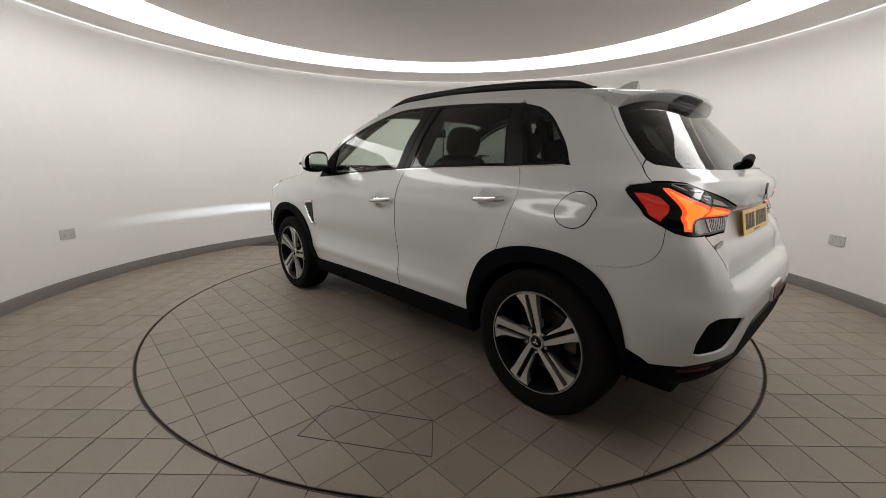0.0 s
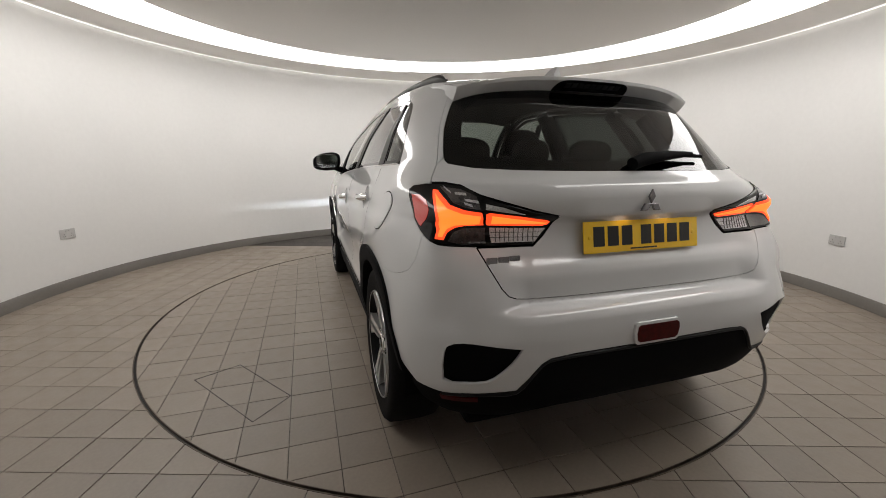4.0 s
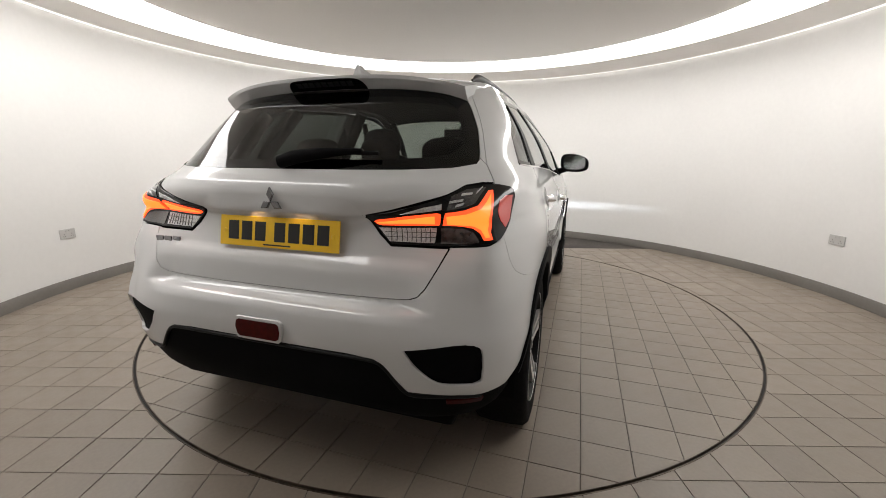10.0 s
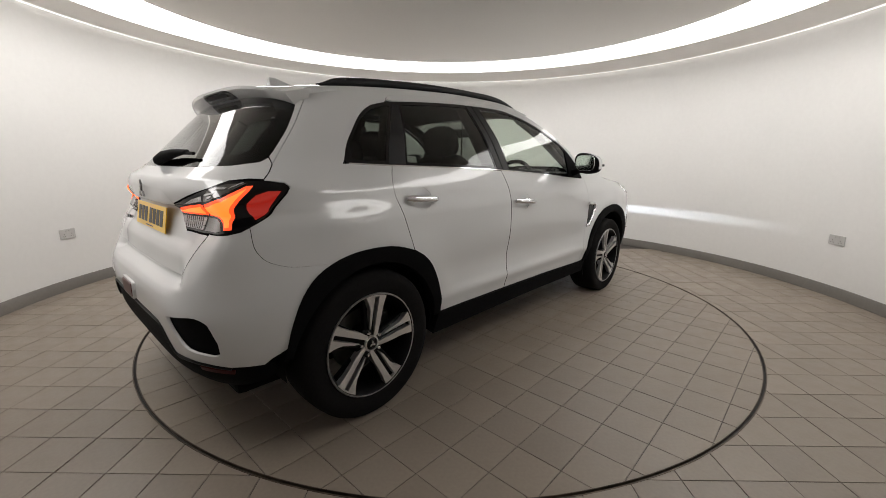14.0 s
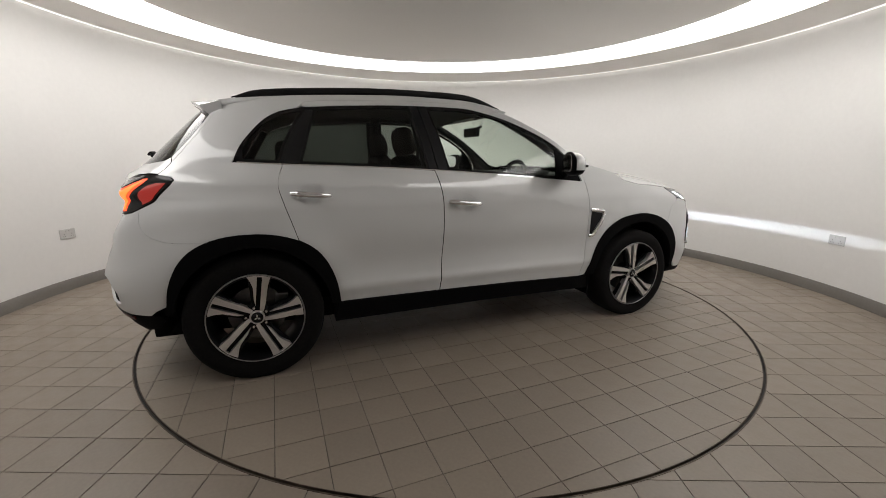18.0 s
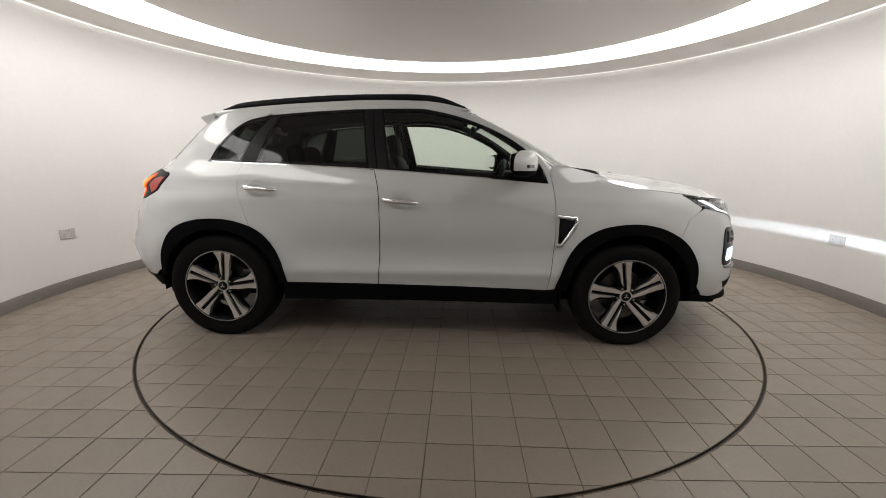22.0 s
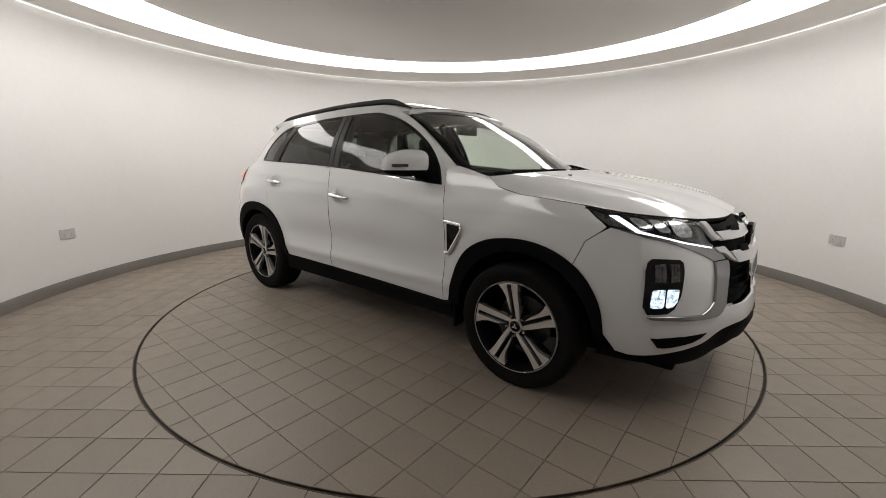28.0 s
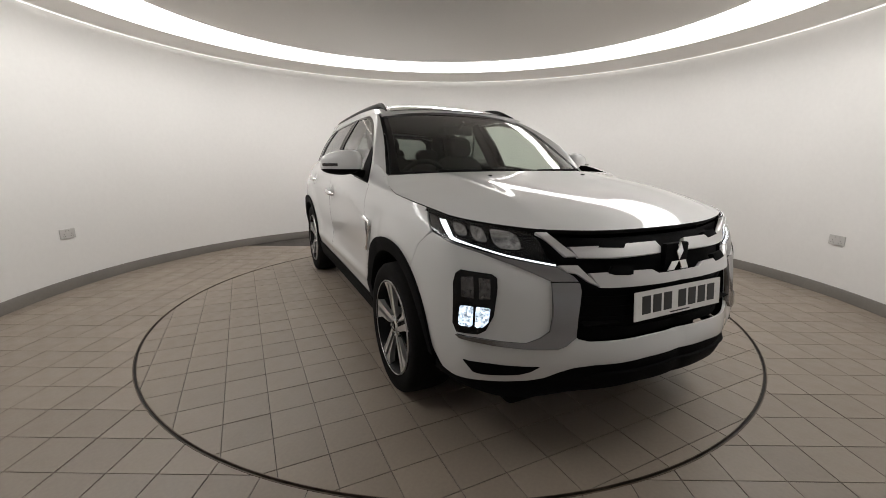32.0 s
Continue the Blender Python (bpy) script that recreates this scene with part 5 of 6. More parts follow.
sheet("front_lip", mirrored(lip), M_CLAD, car, lift=0.0, thick=0.05, gap=0, label="black plastic front lip")
sheet("skid_plate", mirrored(outline([("f", 0, 0.405), ("f", -0.36, 0.398), ("f", -0.42, 0.37), ("f", -0.36, 0.345), ("f", 0, 0.340)])), M_CLAD, car, lift=0.012, thick=0.02, gap=0)
grille = [(MIDF, 0.912), (2.06, 0.915), (1.97, 0.919), (1.881, 0.919), (1.899, 0.834), (1.922, 0.796)] + GRILLE_SIDE[1:]
# slots let the added emitters shine through the grille
slots = [[(s_of_y(sg * a, z, 1), z) for a, z in ((0.285, 0.573), (0.435, 0.573), (0.435, 0.589), (0.285, 0.589))] for sg in (-1, 1)]
sheet("grille", mirrored(grille), M_CLAD, car, lift=-0.036, thick=0, gap=0, holes=slots, label="black grille")
# added slit emitters behind the grille stand in for the front lamps' flat beam
for sg in (-1, 1):
    bl = new("added_beam")
    bl.parent = car
    bl["label"] = "added slit emitter standing in for the front lamps' beam"
    y, z, x = sg * 0.36, 0.581, 2.178
    for dz, visor in ((-0.0045, 0.0), (0.0045, 0.026)):
        part("blade", box_bm((0.070 + visor, 0.15, 0.004), (visor / 2 - 0.035, 0, dz)), M_SHELL, bl)
    for dy in (-0.073, 0.073):
        part("cheek", box_bm((0.070, 0.004, 0.005), (-0.035, dy, 0)), M_SHELL, bl)
    part("back", box_bm((0.004, 0.15, 0.013), (-0.072, 0, 0)), M_SHELL, bl)
    part("emitter", box_bm((0.002, 0.085, 0.0014), (-0.062, 0, 0.0004)), M_BEAM, bl)
    bl.matrix_local = Matrix.Translation((x, y, z)) @ Matrix.Rotation(radians(10 * sg), 4, "Z") @ Matrix.Rotation(radians(1.6), 4, "Y")
for k in range(4):
    z = 0.555 + 0.04 * k
    sheet("grille_slat", mirrored(outline([("f", 0, z), ("f", -0.455, z + 0.004), ("f", -0.455, z + 0.012), ("f", 0, z + 0.010)])), M_CLAD, car, lift=-0.026, thick=0.01, gap=0)
for flip in (False, True):
    def fp(name, pts, m, lift, label="", parent=None, thick=0.02):
        return sheet(name, outline(pts), m, parent or car, lift=lift, thick=thick, gap=0, flip=flip, label=label, step=(0.02, 0.018))
    def fs(name, pts, m, lift, label="", parent=None, thick=0.02):
        return fp(name, [("s", q[0], q[1]) for q in pts], m, lift, label, parent, thick)
    fs("grille_bar", [(1.963, 0.868), (2.055, 0.868), (2.080, 0.860), (2.130, 0.858), (2.15, 0.870), (2.275, 0.870), (2.290, 0.85), (2.280, 0.829), (2.123, 0.826), (1.982, 0.828)], M_SILVER, 0.012, "satin silver grille bar")
    fs("grille_arm", [(1.881, 0.920), (1.912, 0.919), (1.980, 0.834), (1.947, 0.833), (1.922, 0.865)], M_SILVER, 0.008, "satin silver grille arm")
    fs("grille_bar", [(2.004, 0.775), (2.056, 0.778), (2.077, 0.767), (2.138, 0.763), (2.152, 0.778), (2.218, 0.776), (2.244, 0.760), (MIDF, 0.757), (MIDF, 0.722), (2.211, 0.723), (2.029, 0.725)], M_SILVER, 0.014, "satin silver grille bar")
    fs("grille_arm", [(1.918, 0.803), (1.974, 0.803), (2.029, 0.728), (1.998, 0.745), (1.969, 0.774), (1.939, 0.780)], M_SILVER, 0.010, "satin silver grille arm")
    fs("grille_tab", [(2.05, 0.862), (2.135, 0.856), (2.155, 0.880), (2.07, 0.885)], M_CLAD, 0.014)
    fs("grille_tab", [(2.06, 0.772), (2.14, 0.765), (2.15, 0.795), (2.08, 0.80)], M_CLAD, 0.016)
    # headlamp
    hl = fs("headlamp", [(1.558, 0.984), (1.660, 0.959), (1.746, 0.946), (1.819, 0.936), (1.879, 0.921), (1.897, 0.834), (1.920, 0.800), (1.79, 0.833), (1.722, 0.857), (1.649, 0.884), (1.578, 0.904), (1.560, 0.94)], M_GLOSS, -0.014, "slim black headlamp with lit strip")
    fs("corner_lens", [(1.566, 0.970), (1.598, 0.956), (1.612, 0.905), (1.578, 0.912), (1.568, 0.94)], M_SMOKE, -0.008, "smoked side lens", hl, 0.004)
    fs("running_light", [(1.609, 0.951), (1.634, 0.950), (1.653, 0.894), (1.723, 0.866), (1.791, 0.8415), (1.915, 0.8075), (1.914, 0.803), (1.79, 0.837), (1.722, 0.861), (1.641, 0.889), (1.624, 0.917)], M_DRL, -0.004, "glowing white running light strip", hl, 0.004)
    zt = lambda q: 0.947 - (q - 1.66) * 0.115
    zb = lambda q: 0.914 - (q - 1.655) * 0.37
    for a, b in ((1.662, 1.700), (1.712, 1.750), (1.764, 1.834)):
        ca, cz = (a + b) / 2 - 0.004, (zt((a + b) / 2) + zb((a + b) / 2)) / 2
        ha, hz = (b - a) / 2, (zt(ca) - zb(ca)) / 2
        bowl = [(ca + ha * (abs(math.cos(q)) ** 0.6 * (1 if math.cos(q) > 0 else -1)), cz - 0.20 * ha * math.cos(q) + hz * (abs(math.sin(q)) ** 0.6 * (1 if math.sin(q) > 0 else -1))) for q in [math.tau * k / 28 for k in range(28)]]
        sheet("reflector_bowl", bowl, M_BOWL, hl, lift=-0.011, thick=0.003, gap=0, flip=flip, label="polished reflector bowl", step=(0.006, 0.008), dz=lambda s, z, ca=ca, cz=cz, ha=ha, hz=hz: 0.010 * max(0.0, ((s - ca) / ha) ** 2 + ((z - cz) / hz) ** 2 - 0.15) ** 0.7 - 0.002)
    fs("lamp_cover", [(1.560, 0.982), (1.660, 0.957), (1.746, 0.944), (1.819, 0.934), (1.877, 0.919), (1.895, 0.834), (1.918, 0.802), (1.79, 0.834), (1.722, 0.858), (1.649, 0.885), (1.580, 0.905), (1.562, 0.94)], M_LAMPGLASS, 0.003, "clear lamp cover", hl, 0.003)
    # lamp cluster in the bumper
    cl = fs("corner_lamp", [(1.636, 0.727), (1.646, 0.765), (1.661, 0.781), (1.740, 0.774), (1.752, 0.761), (1.750, 0.725), (1.736, 0.618), (1.715, 0.560), (1.693, 0.541), (1.638, 0.536), (1.628, 0.569)], M_GLOSS, 0.004, "black corner lamp cluster")
    fs("upper_lamp", [(1.662, 0.755), (1.693, 0.760), (1.688, 0.680), (1.657, 0.681)], M_SMOKE, 0.007, "unlit lamp", cl, 0.004)
    fs("upper_lamp", [(1.706, 0.757), (1.735, 0.755), (1.730, 0.683), (1.702, 0.679)], M_SMOKE, 0.007, "unlit lamp", cl, 0.004)
    fs("fog_lamp", [(1.651, 0.640), (1.655, 0.646), (1.683, 0.649), (1.686, 0.644), (1.682, 0.576), (1.676, 0.568), (1.650, 0.567), (1.645, 0.574)], M_FOGLIT, 0.007, "lit white fog lamp with facets", cl, 0.004)
    fs("fog_lamp", [(1.693, 0.644), (1.697, 0.649), (1.725, 0.648), (1.729, 0.643), (1.722, 0.592), (1.708, 0.572), (1.692, 0.568), (1.688, 0.574)], M_FOGLIT, 0.007, "lit white fog lamp with facets", cl, 0.004)
    for u0 in (1.661, 1.671, 1.681, 1.707, 1.717, 1.727):
        fs("lamp_rib", [(u0, 0.752), (u0 + 0.003, 0.752), (u0 - 0.001, 0.686), (u0 - 0.004, 0.686)], M_SMOKE, 0.009, "", cl, 0.002)
    # chrome bracket
    fs("chrome_bracket", [(1.891, 0.745), (1.971, 0.743), (1.973, 0.714), (1.961, 0.62), (1.954, 0.540), (1.922, 0.509), (1.896, 0.498), (1.82, 0.500), (1.727, 0.508), (1.647, 0.516), (1.637, 0.527), (1.70, 0.528), (1.814, 0.522), (1.852, 0.542), (1.879, 0.566), (1.888, 0.622)], M_BRACKET, 0.012, "bright silver bracket of the front bumper")
    fs("headlamp_trim", [(1.578, 0.901), (1.649, 0.880), (1.722, 0.853), (1.79, 0.829), (1.920, 0.796), (1.959, 0.765), (1.970, 0.747), (1.893, 0.748), (1.842, 0.781), (1.787, 0.812), (1.720, 0.845), (1.648, 0.871)], M_BRACKET, 0.004, "dark silver trim below the headlamp", None, 0.01)
    fs("low_vent", [(1.648, 0.425), (1.72, 0.430), (1.848, 0.428), (1.825, 0.406), (1.795, 0.390), (1.70, 0.374), (1.675, 0.378)], M_CLAD, 0.002, "black slot in the front bumper")
plate_at(2.238, 0.704, 2.249, 0.593, M_PLATE_W, "front_number_plate", 1, 0.0)
part("badge_mount", box_bm((0.024, 0.135, 0.115), (2.202, 0, 0.812), 0.012), M_CLAD, car, "black badge mount", True)
badge(2.218, 0.800, 0.074, 1)

# -- door mirrors
for sg in (-1, 1):
    mr = new("door_mirror")
    mr.parent = car
    mr["label"] = "white door mirror with black base"
    c = Vector((0.605, 0.0, 1.163))
    bm = bmesh.new()
    bmesh.ops.create_uvsphere(bm, u_segments=28, v_segments=18, radius=1)
    for v in bm.verts:
        x, y, z = v.co
        k = (abs(x) ** 3.2 + abs(y) ** 3.2 + abs(z) ** 3.2) ** (-1 / 3.2)
        x, y, z = x * k, y * k, z * k
        taper = 1 - 0.22 * (y if y > 0 else 0.0)
        px = 0.086 * (x if x > 0 else x * 0.55) * taper - 0.045 * y
        v.co = (c.x + px, 0.968 + 0.118 * y, c.z + 0.076 * z * taper - 0.010 * y)
    low = bm.copy()
    bmesh.ops.bisect_plane(bm, geom=bm.verts[:] + bm.edges[:] + bm.faces[:], plane_co=(0, 0, c.z - 0.038), plane_no=(0, 0, -1), clear_outer=True)
    bmesh.ops.bisect_plane(low, geom=low.verts[:] + low.edges[:] + low.faces[:], plane_co=(0, 0, c.z - 0.040), plane_no=(0, 0, 1), clear_outer=True)
    back = bm.copy()
    bmesh.ops.bisect_plane(bm, geom=bm.verts[:] + bm.edges[:] + bm.faces[:], plane_co=(c.x - 0.016, 0.968, 0), plane_no=(-0.93, -0.37, 0), clear_outer=True)
    bmesh.ops.bisect_plane(back, geom=back.verts[:] + back.edges[:] + back.faces[:], plane_co=(c.x - 0.017, 0.968, 0), plane_no=(0.93, 0.37, 0), clear_outer=True)
    glass_bm = bmesh.new()
    oval = []
    for k in range(40):
        a = math.tau * k / 40
        q = (abs(math.cos(a)) ** 3.5 + abs(math.sin(a)) ** 3.5) ** (-1 / 3.5)
        oval.append((0.094 * q * math.cos(a), 0.056 * q * math.sin(a) + 0.004))
    prism(glass_bm, oval, 0, 0.003, True, 0.001)
    bmesh.ops.transform(glass_bm, matrix=Matrix(((-0.37, 0, -0.93, c.x - 0.0445), (0.93, 0, -0.37, 0.966), (0, 1, 0, c.z), (0, 0, 0, 1))), verts=glass_bm.verts)
    for b, nm, m in ((bm, "cap", M_PAINT), (back, "bezel", M_CLAD), (low, "base", M_CLAD), (glass_bm, "mirror_glass", M_CHROME)):
        bmesh.ops.scale(b, vec=(1, sg, 1), verts=b.verts)
        part(nm, b, m, mr, smooth=nm != "mirror_glass")
    ind = box_bm((0.016, 0.095, 0.018), (c.x + 0.041, 1.040, c.z - 0.012), 0.005, rot=Matrix.Rotation(radians(28), 4, "Z"))
    bmesh.ops.scale(ind, vec=(1, sg, 1), verts=ind.verts)
    part("indicator", ind, M_SMOKE, mr)
    tube("arm", [(0.655, sg * 0.80, 1.085), (0.64, sg * 0.85, 1.095), (0.62, sg * 0.90, 1.112)], [0.03, 0.026, 0.022], M_CLAD, mr)

# -- wheels
def wheel(x, sg, turn, y, hub_z):
    w = new("wheel")
    w.parent = car
    w["label"] = "two-tone alloy wheel with black tyre"
    w.location = (x, sg * y, hub_z)
    w.rotation_euler = (0, 0, 0 if sg < 0 else math.pi)
    # local: outer face towards -y
    prof = [(0.232, 0.098), (0.244, 0.104), (0.300, 0.116), (0.330, 0.110), (0.344, 0.094), (0.349, 0.05), (0.350, 0), (0.349, -0.05), (0.344, -0.094), (0.330, -0.110), (0.300, -0.116), (0.244, -0.104), (0.232, -0.098)]
    size = (hub_z + 0.009) / 0.350
    tyre = lathe([(r * (size if r > 0.29 else 1.025), -h) for r, h in prof], 96, "y")
    for v in tyre.verts:
        if v.co.z < 0.002 - hub_z:
            v.co.y *= 1 + 0.9 * (0.002 - hub_z - v.co.z) / 0.1
            v.co.z = 0.002 - hub_z
    part("tyre", tyre, M_RUBBER, w, smooth=True, sharp=50)
    rim = part("rim", lathe([(0.242, -0.100), (0.246, -0.108), (0.239, -0.110), (0.232, -0.100), (0.219, -0.060), (0.211, 0.06), (0.238, 0.10)], 64, "y"), M_DARKALU, w, "dark alloy rim with machined spokes", smooth=True)
    part("lip", lathe([(0.247, -0.106), (0.2445, -0.1115), (0.240, -0.1115), (0.237, -0.106)], 64, "y"), M_LIP, rim, "thin machined lip", smooth=True)
    part("disc", lathe([(0.0, 0.0), (0.15, 0.0), (0.152, 0.012), (0.0, 0.012)], 40, "y"), M_BRAKE, w, "steel brake disc", smooth=True)
    part("caliper", box_bm((0.07, 0.05, 0.14), (0.13, 0.01, 0.03), 0.012), M_BRAKE, w)
    part("hub", lathe([(0.0, -0.088), (0.028, -0.088), (0.032, -0.084), (0.060, -0.082), (0.075, -0.068), (0.075, 0.0)], 36, "y"), M_DARKALU, rim, "dark hub", smooth=True)
    for k in range(5):
        a = radians(turn + 72 * k)
        rot = Matrix.Rotation(-a, 4, "Y")
        # a broad arm, a slot, a slim arm that flares to the rim, and the web that joins them
        for o in ([(0.030, -0.010), (0.236, -0.0125), (0.2415, -0.020), (0.239, -0.054), (0.18, -0.043), (0.09, -0.038), (0.034, -0.030)],
                  [(0.066, 0.0115), (0.10, 0.022), (0.165, 0.029), (0.200, 0.044), (0.2335, 0.067), (0.2415, 0.020), (0.236, 0.0125)],
                  [(0.229, -0.013), (0.229, 0.013), (0.242, 0.015), (0.242, -0.015)]):
            bm = bmesh.new()
            n = len(o)
            top = [bm.verts.new((u, -(0.086 + 0.020 * (u / 0.235) ** 1.3), v)) for u, v in o]
            bot = [bm.verts.new((u, -(0.086 + 0.020 * (u / 0.235) ** 1.3) + 0.035, v * 1.03)) for u, v in o]
            bm.faces.new(top)
            for i in range(n):
                bm.faces.new((top[i], top[(i + 1) % n], bot[(i + 1) % n], bot[i]))
            bmesh.ops.transform(bm, matrix=rot, verts=bm.verts)
            part("spoke", bm, M_ALU, rim, "machined silver spoke")
        bm = box_bm((0.18, 0.03, 0.125), (0.135, -0.060, 0), 0.01)
        for v in bm.verts:
            v.co.z *= 0.45 + 0.55 * min(1, max(0, (v.co.x - 0.04) / 0.19))
        bmesh.ops.transform(bm, matrix=rot, verts=bm.verts)
        part("spoke_back", bm, M_DARKALU, rim)
        c = Vector((0.055, -0.086, 0))
        bm = lathe([(0.0, -0.006), (0.007, -0.006), (0.009, 0.0), (0.009, 0.012)], 10, "y")
        bmesh.ops.translate(bm, verts=bm.verts, vec=Matrix.Rotation(-a - radians(21), 4, "Y") @ c)
        part("wheel_nut", bm, M_CHROME, rim, smooth=True)
    part("hub_ring", lathe([(0.030, -0.088), (0.0315, -0.094), (0.037, -0.093), (0.040, -0.084)], 36, "y"), M_ALU, rim, "bright hub ring", smooth=True)
    cap = part("centre_cap", lathe([(0.0, -0.096), (0.024, -0.095), (0.030, -0.090), (0.030, -0.08)], 28, "y"), M_GLOSS, rim, "black centre cap", smooth=True)
    for ang in (90, 210, 330):
        bm = bmesh.new()
        prism(bm, lozenge(0, 0, radians(ang), 0.018, 0.010), 0, 0.0015)
        bmesh.ops.transform(bm, matrix=Matrix.Translation((0, -0.0962, 0)) @ Matrix.Rotation(radians(90), 4, "X"), verts=bm.verts)
        part("cap_mark", bm, M_ALU, rim)
    return w


wheel(-1.342, -1, 82.5, 0.772, 0.346)
wheel(1.322, -1, 100, 0.792, 0.331)
wheel(-1.335, 1, 104.5, 0.774, 0.346)
wheel(1.322, 1, 80, 0.792, 0.331)
for hx in (HUB_F, HUB_R):
    for sg in (-1, 1):
        part("mud_flap", box_bm((0.012, 0.19, 0.16), (hx - 0.44 if hx < 0 else hx - 0.43, sg * 0.77, 0.29), 0.004), M_CLAD, car) if hx > 0 else None

# -- cabin
def cushion(name, size, at, material, parent, rot=None, bevel=0.05):
    return part(name, box_bm(size, at, min(bevel, min(size) * 0.45), 3, rot=rot), material, parent, smooth=True, sharp=80)


def pillow(name, size, at, material, parent, rot=None, p=2.8):
    """A padded block with fully rounded sides."""
    bm = bmesh.new()
    bmesh.ops.create_uvsphere(bm, u_segments=20, v_segments=14, radius=1)
    for v in bm.verts:
        k = sum(abs(c) ** p for c in v.co) ** (-1 / p)
        v.co = Vector([c * k * h / 2 for c, h in zip(v.co, size)])
    bmesh.ops.transform(bm, matrix=Matrix.Translation(at) @ (rot or Matrix.Identity(4)), verts=bm.verts)
    return part(name, bm, material, parent, smooth=True, sharp=80)


for y in (-0.37, 0.37):
    st = new("front_seat")
    st.parent = car
    st["label"] = "dark front seat"
    cushion("seat", (0.52, 0.50, 0.16), (0.05, y, 0.64), M_FABRIC, st)
    pillow("backrest", (0.18, 0.50, 0.66), (-0.27, y, 0.90), M_FABRIC, st, Matrix.Rotation(radians(-18), 4, "Y"), 4)
    pillow("headrest", (0.13, 0.27, 0.21), (-0.36, y, 1.295), M_FABRIC, st, Matrix.Rotation(radians(-12), 4, "Y"))
    for dy in (-0.06, 0.06):
        tube("headrest_post", [(-0.335, y + dy, 1.10), (-0.355, y + dy, 1.22)], 0.007, M_CHROME, st)
bench = new("rear_bench")
bench.parent = car
bench["label"] = "dark rear bench seat"
cushion("seat", (0.48, 1.30, 0.16), (-0.75, 0, 0.64), M_FABRIC, bench)
cushion("backrest", (0.14, 1.30, 0.50), (-1.02, 0, 0.89), M_FABRIC, bench, Matrix.Rotation(radians(-18), 4, "Y"))
for y in (-0.38, 0, 0.38):
    pillow("headrest", (0.11, 0.27 if y else 0.21, 0.16), (-1.125, y, 1.215), M_FABRIC, bench, Matrix.Rotation(radians(-10), 4, "Y"))
cushion("dashboard", (0.46, 1.42, 0.26), (0.93, 0, 0.955), M_TRIM, car, None, 0.06)
cushion("dash_hood", (0.16, 0.36, 0.07), (0.66, -0.37, 1.075), M_TRIM, car, None, 0.03)
cushion("parcel_shelf", (0.46, 1.1, 0.03), (-1.42, 0, 1.06), M_TRIM, car, None, 0.01)
cushion("console", (0.9, 0.2, 0.3), (0.15, 0, 0.62), M_TRIM, car)
sw = new("steering_wheel")
sw.parent = car
sw["label"] = "black steering wheel"
tube("rim", [(0.50 + 0.06 * math.sin(a), -0.37 + 0.185 * math.cos(a), 1.0 + 0.175 * math.sin(a)) for a in [math.tau * k / 28 for k in range(28)]], 0.016, M_TRIM, sw, closed=True)
cushion("boss", (0.07, 0.17, 0.13), (0.53, -0.37, 1.0), M_TRIM, sw, None, 0.03)
part("column", box_bm((0.24, 0.07, 0.07), (0.66, -0.37, 0.98), 0.01), M_TRIM, sw)
im = new("interior_mirror")
im.parent = car
cushion("housing", (0.035, 0.24, 0.07), (0.34, 0, 1.405), M_TRIM, im, None, 0.015)
tube("stem", [(0.36, 0, 1.42), (0.43, 0, 1.46)], 0.012, M_TRIM, im)
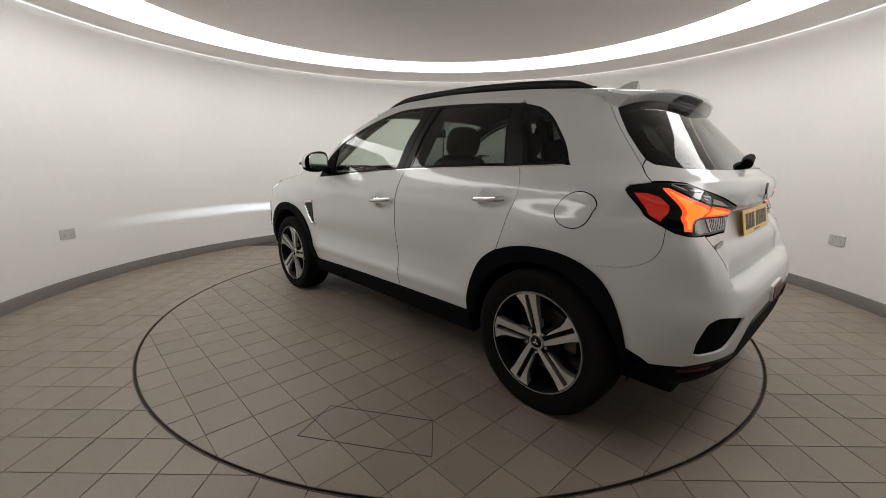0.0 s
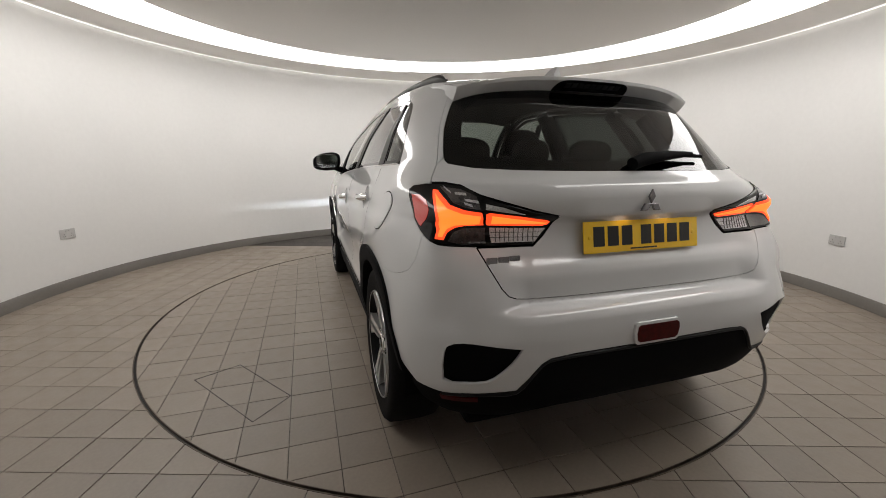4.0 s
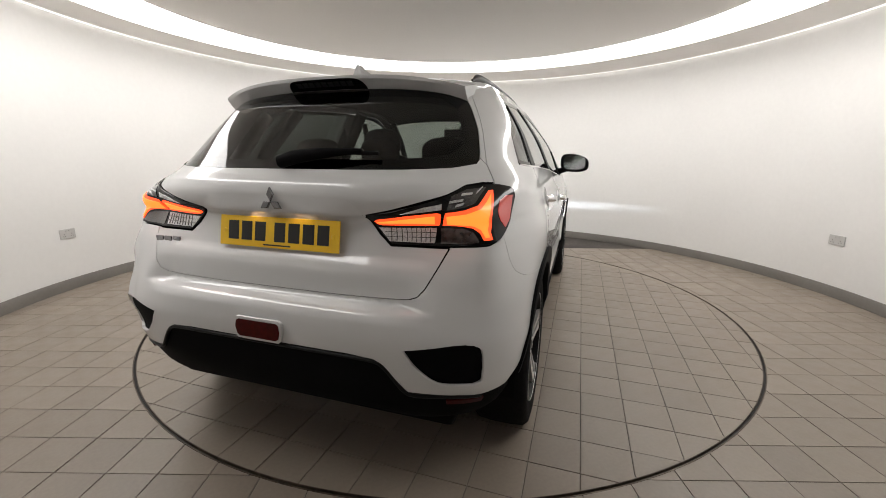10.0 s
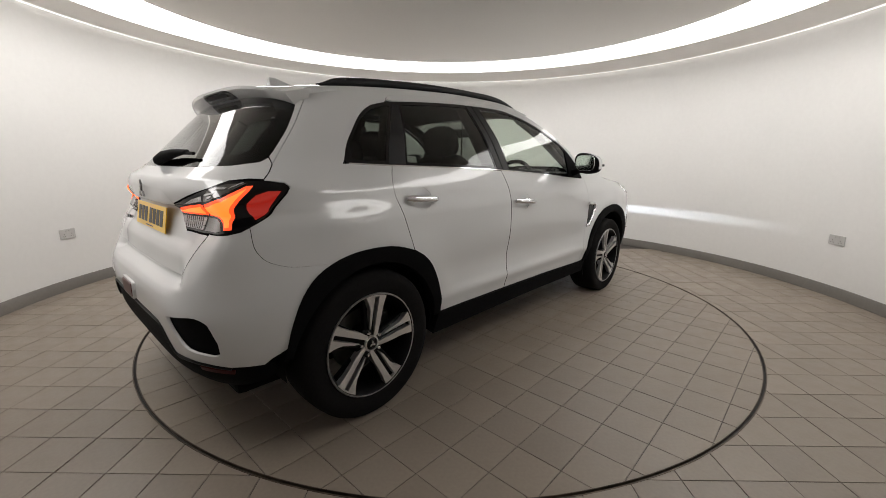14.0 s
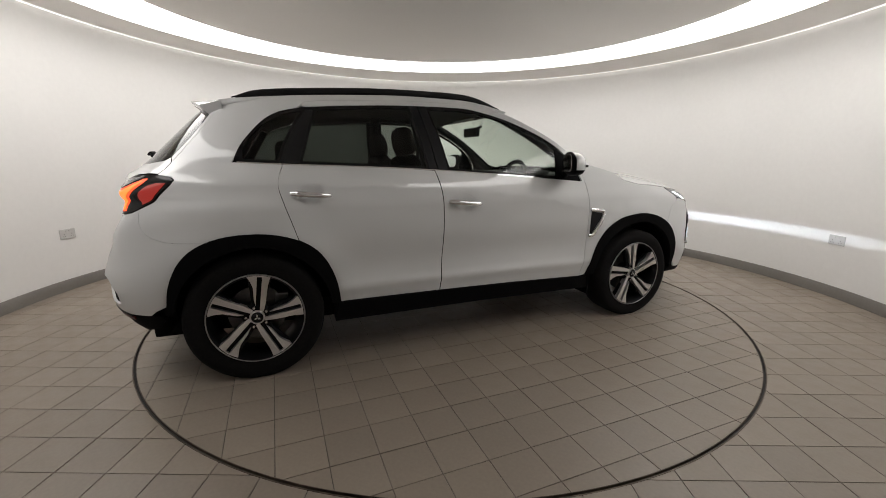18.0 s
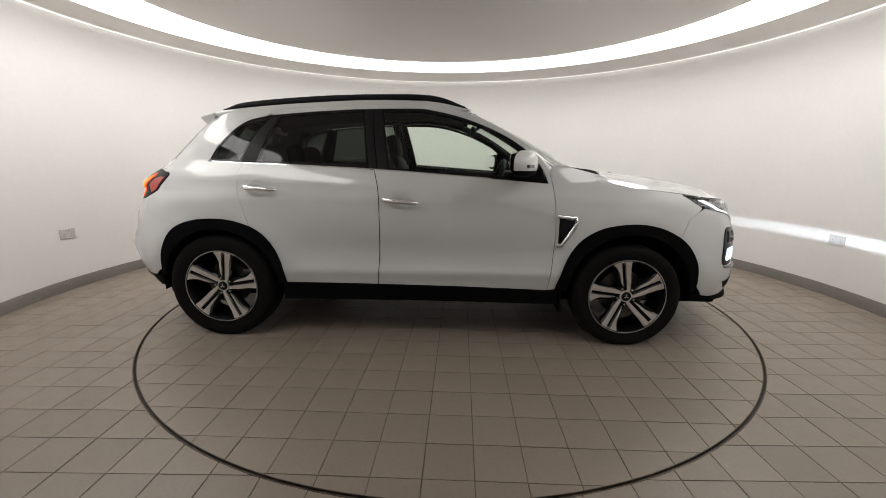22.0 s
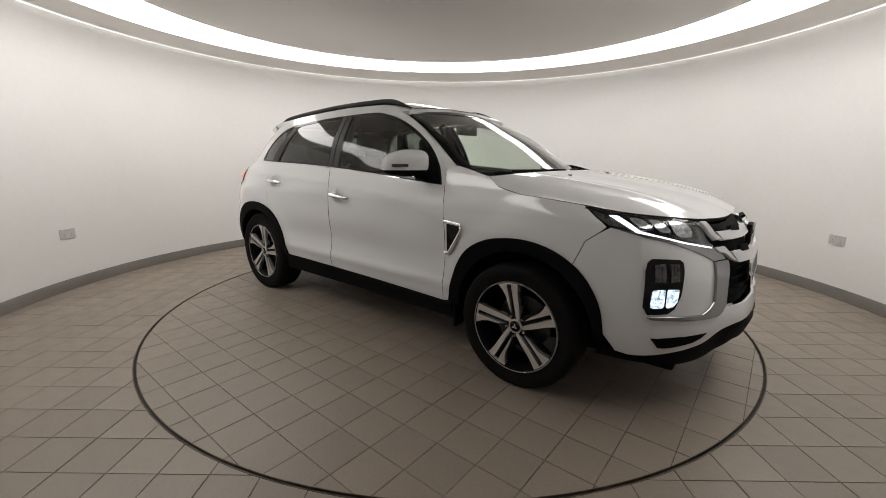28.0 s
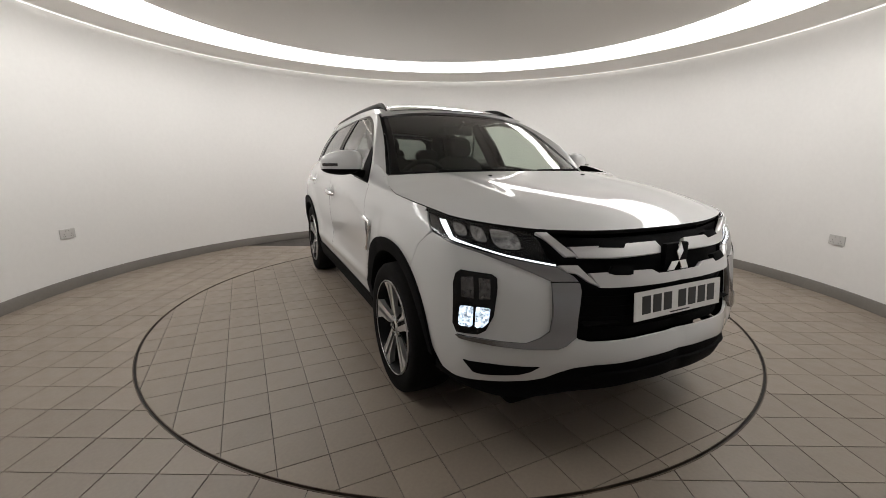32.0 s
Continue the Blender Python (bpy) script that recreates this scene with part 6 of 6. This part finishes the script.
for sg in (-1, 1):
    for xa, za, xb, zb, r in ((-0.31, 1.12, -0.345, 1.54, 0.04), (-1.17, 1.15, -1.0, 1.48, 0.03), (-1.40, 1.15, -1.25, 1.44, 0.035)):
        p, q = skin(s_of_x(xa, za), za), skin(s_of_x(xb, zb - 0.03), zb - 0.03)
        tube("inner_pillar", [(p.x, p.y + r + 0.03, p.z), ((p.x + q.x) / 2, (p.y + q.y) / 2 + r + 0.03, (p.z + q.z) / 2), (q.x, q.y + r + 0.03, q.z)], r, M_TRIM, car, flip=sg > 0)
    belt = [(skin(-0.33, 1.44).x, 0.53 * sg, 1.44), (-0.30, 0.50 * sg, 1.2), (-0.26, 0.44 * sg, 1.0)]
    tube("seat_belt", belt, 0.004, M_TRIM, car, squash=5)
    for xa, xb in ((-1.08, -0.35), (-0.2, 0.75)):
        pts = [(x, -(HALF_W(1.06) - 0.09), line_z(BELT, x) - 0.03) for x in (xa, (xa + xb) / 2, xb)]
        tube("door_card_top", pts, 0.035, M_TRIM, car, flip=sg > 0)
# -- turntable, in the car's axes, and the fixed floor round it
table = tagged(new("turntable"), "round tiled turntable flush with the floor", "turntable")
part("deck", lathe([(0.001, -0.004), (TABLE_R - 0.007, -0.004), (TABLE_R - 0.007, -0.06)], 200), M_GROUT_TABLE, table, "grouted deck under the tiles")
part("edge_strip", lathe([(TABLE_R - 0.0095, -0.004), (TABLE_R - 0.009, 0.001), (TABLE_R - 0.0065, 0.001), (TABLE_R - 0.0065, -0.02)], 240), M_STEEL, table, "worn steel edge")
hatch_pts = [(-0.906, 1.779), (-0.80, 1.565), (-1.231, 1.276), (-1.403, 1.436)]
lay_tiles(table, 0.07, 0.173, lambda x, y: math.hypot(x, y) < TABLE_R + 0.15, -1, TABLE_R - 0.010, 0.0, lambda x, y: -math.hypot(x * 0.9 + 0.1, y))
for a, b in zip(hatch_pts, hatch_pts[1:] + hatch_pts[:1]):
    d = math.hypot(b[0] - a[0], b[1] - a[1])
    part("cut_line", box_bm((d, 0.004, 0.0015), ((a[0] + b[0]) / 2, (a[1] + b[1]) / 2, 0.0006), rot=Matrix.Rotation(math.atan2(b[1] - a[1], b[0] - a[0]), 4, "Z")), M_GROUT, table, "thin dark cut in the tiles")
lay_tiles(ground, -0.615, -2.015, lambda x, y: TABLE_R - 0.15 < math.hypot(x, y) < 3.56 and y > -3.9, 1, TABLE_R + 0.010, radians(-0.5), lambda x, y: math.hypot(x, y + 3.4))


def turn(t):
    return Matrix.Rotation(radians(TURN_START + TURN_RATE * t), 4, "Z")


def motions():
    times = [2 * k for k in range(17)]
    walk(table, [(t, turn(t)) for t in times])
    walk(car, [(t, turn(t) @ pose(CAR_OFF[0], CAR_OFF[1], 0)) for t in times])


motions()
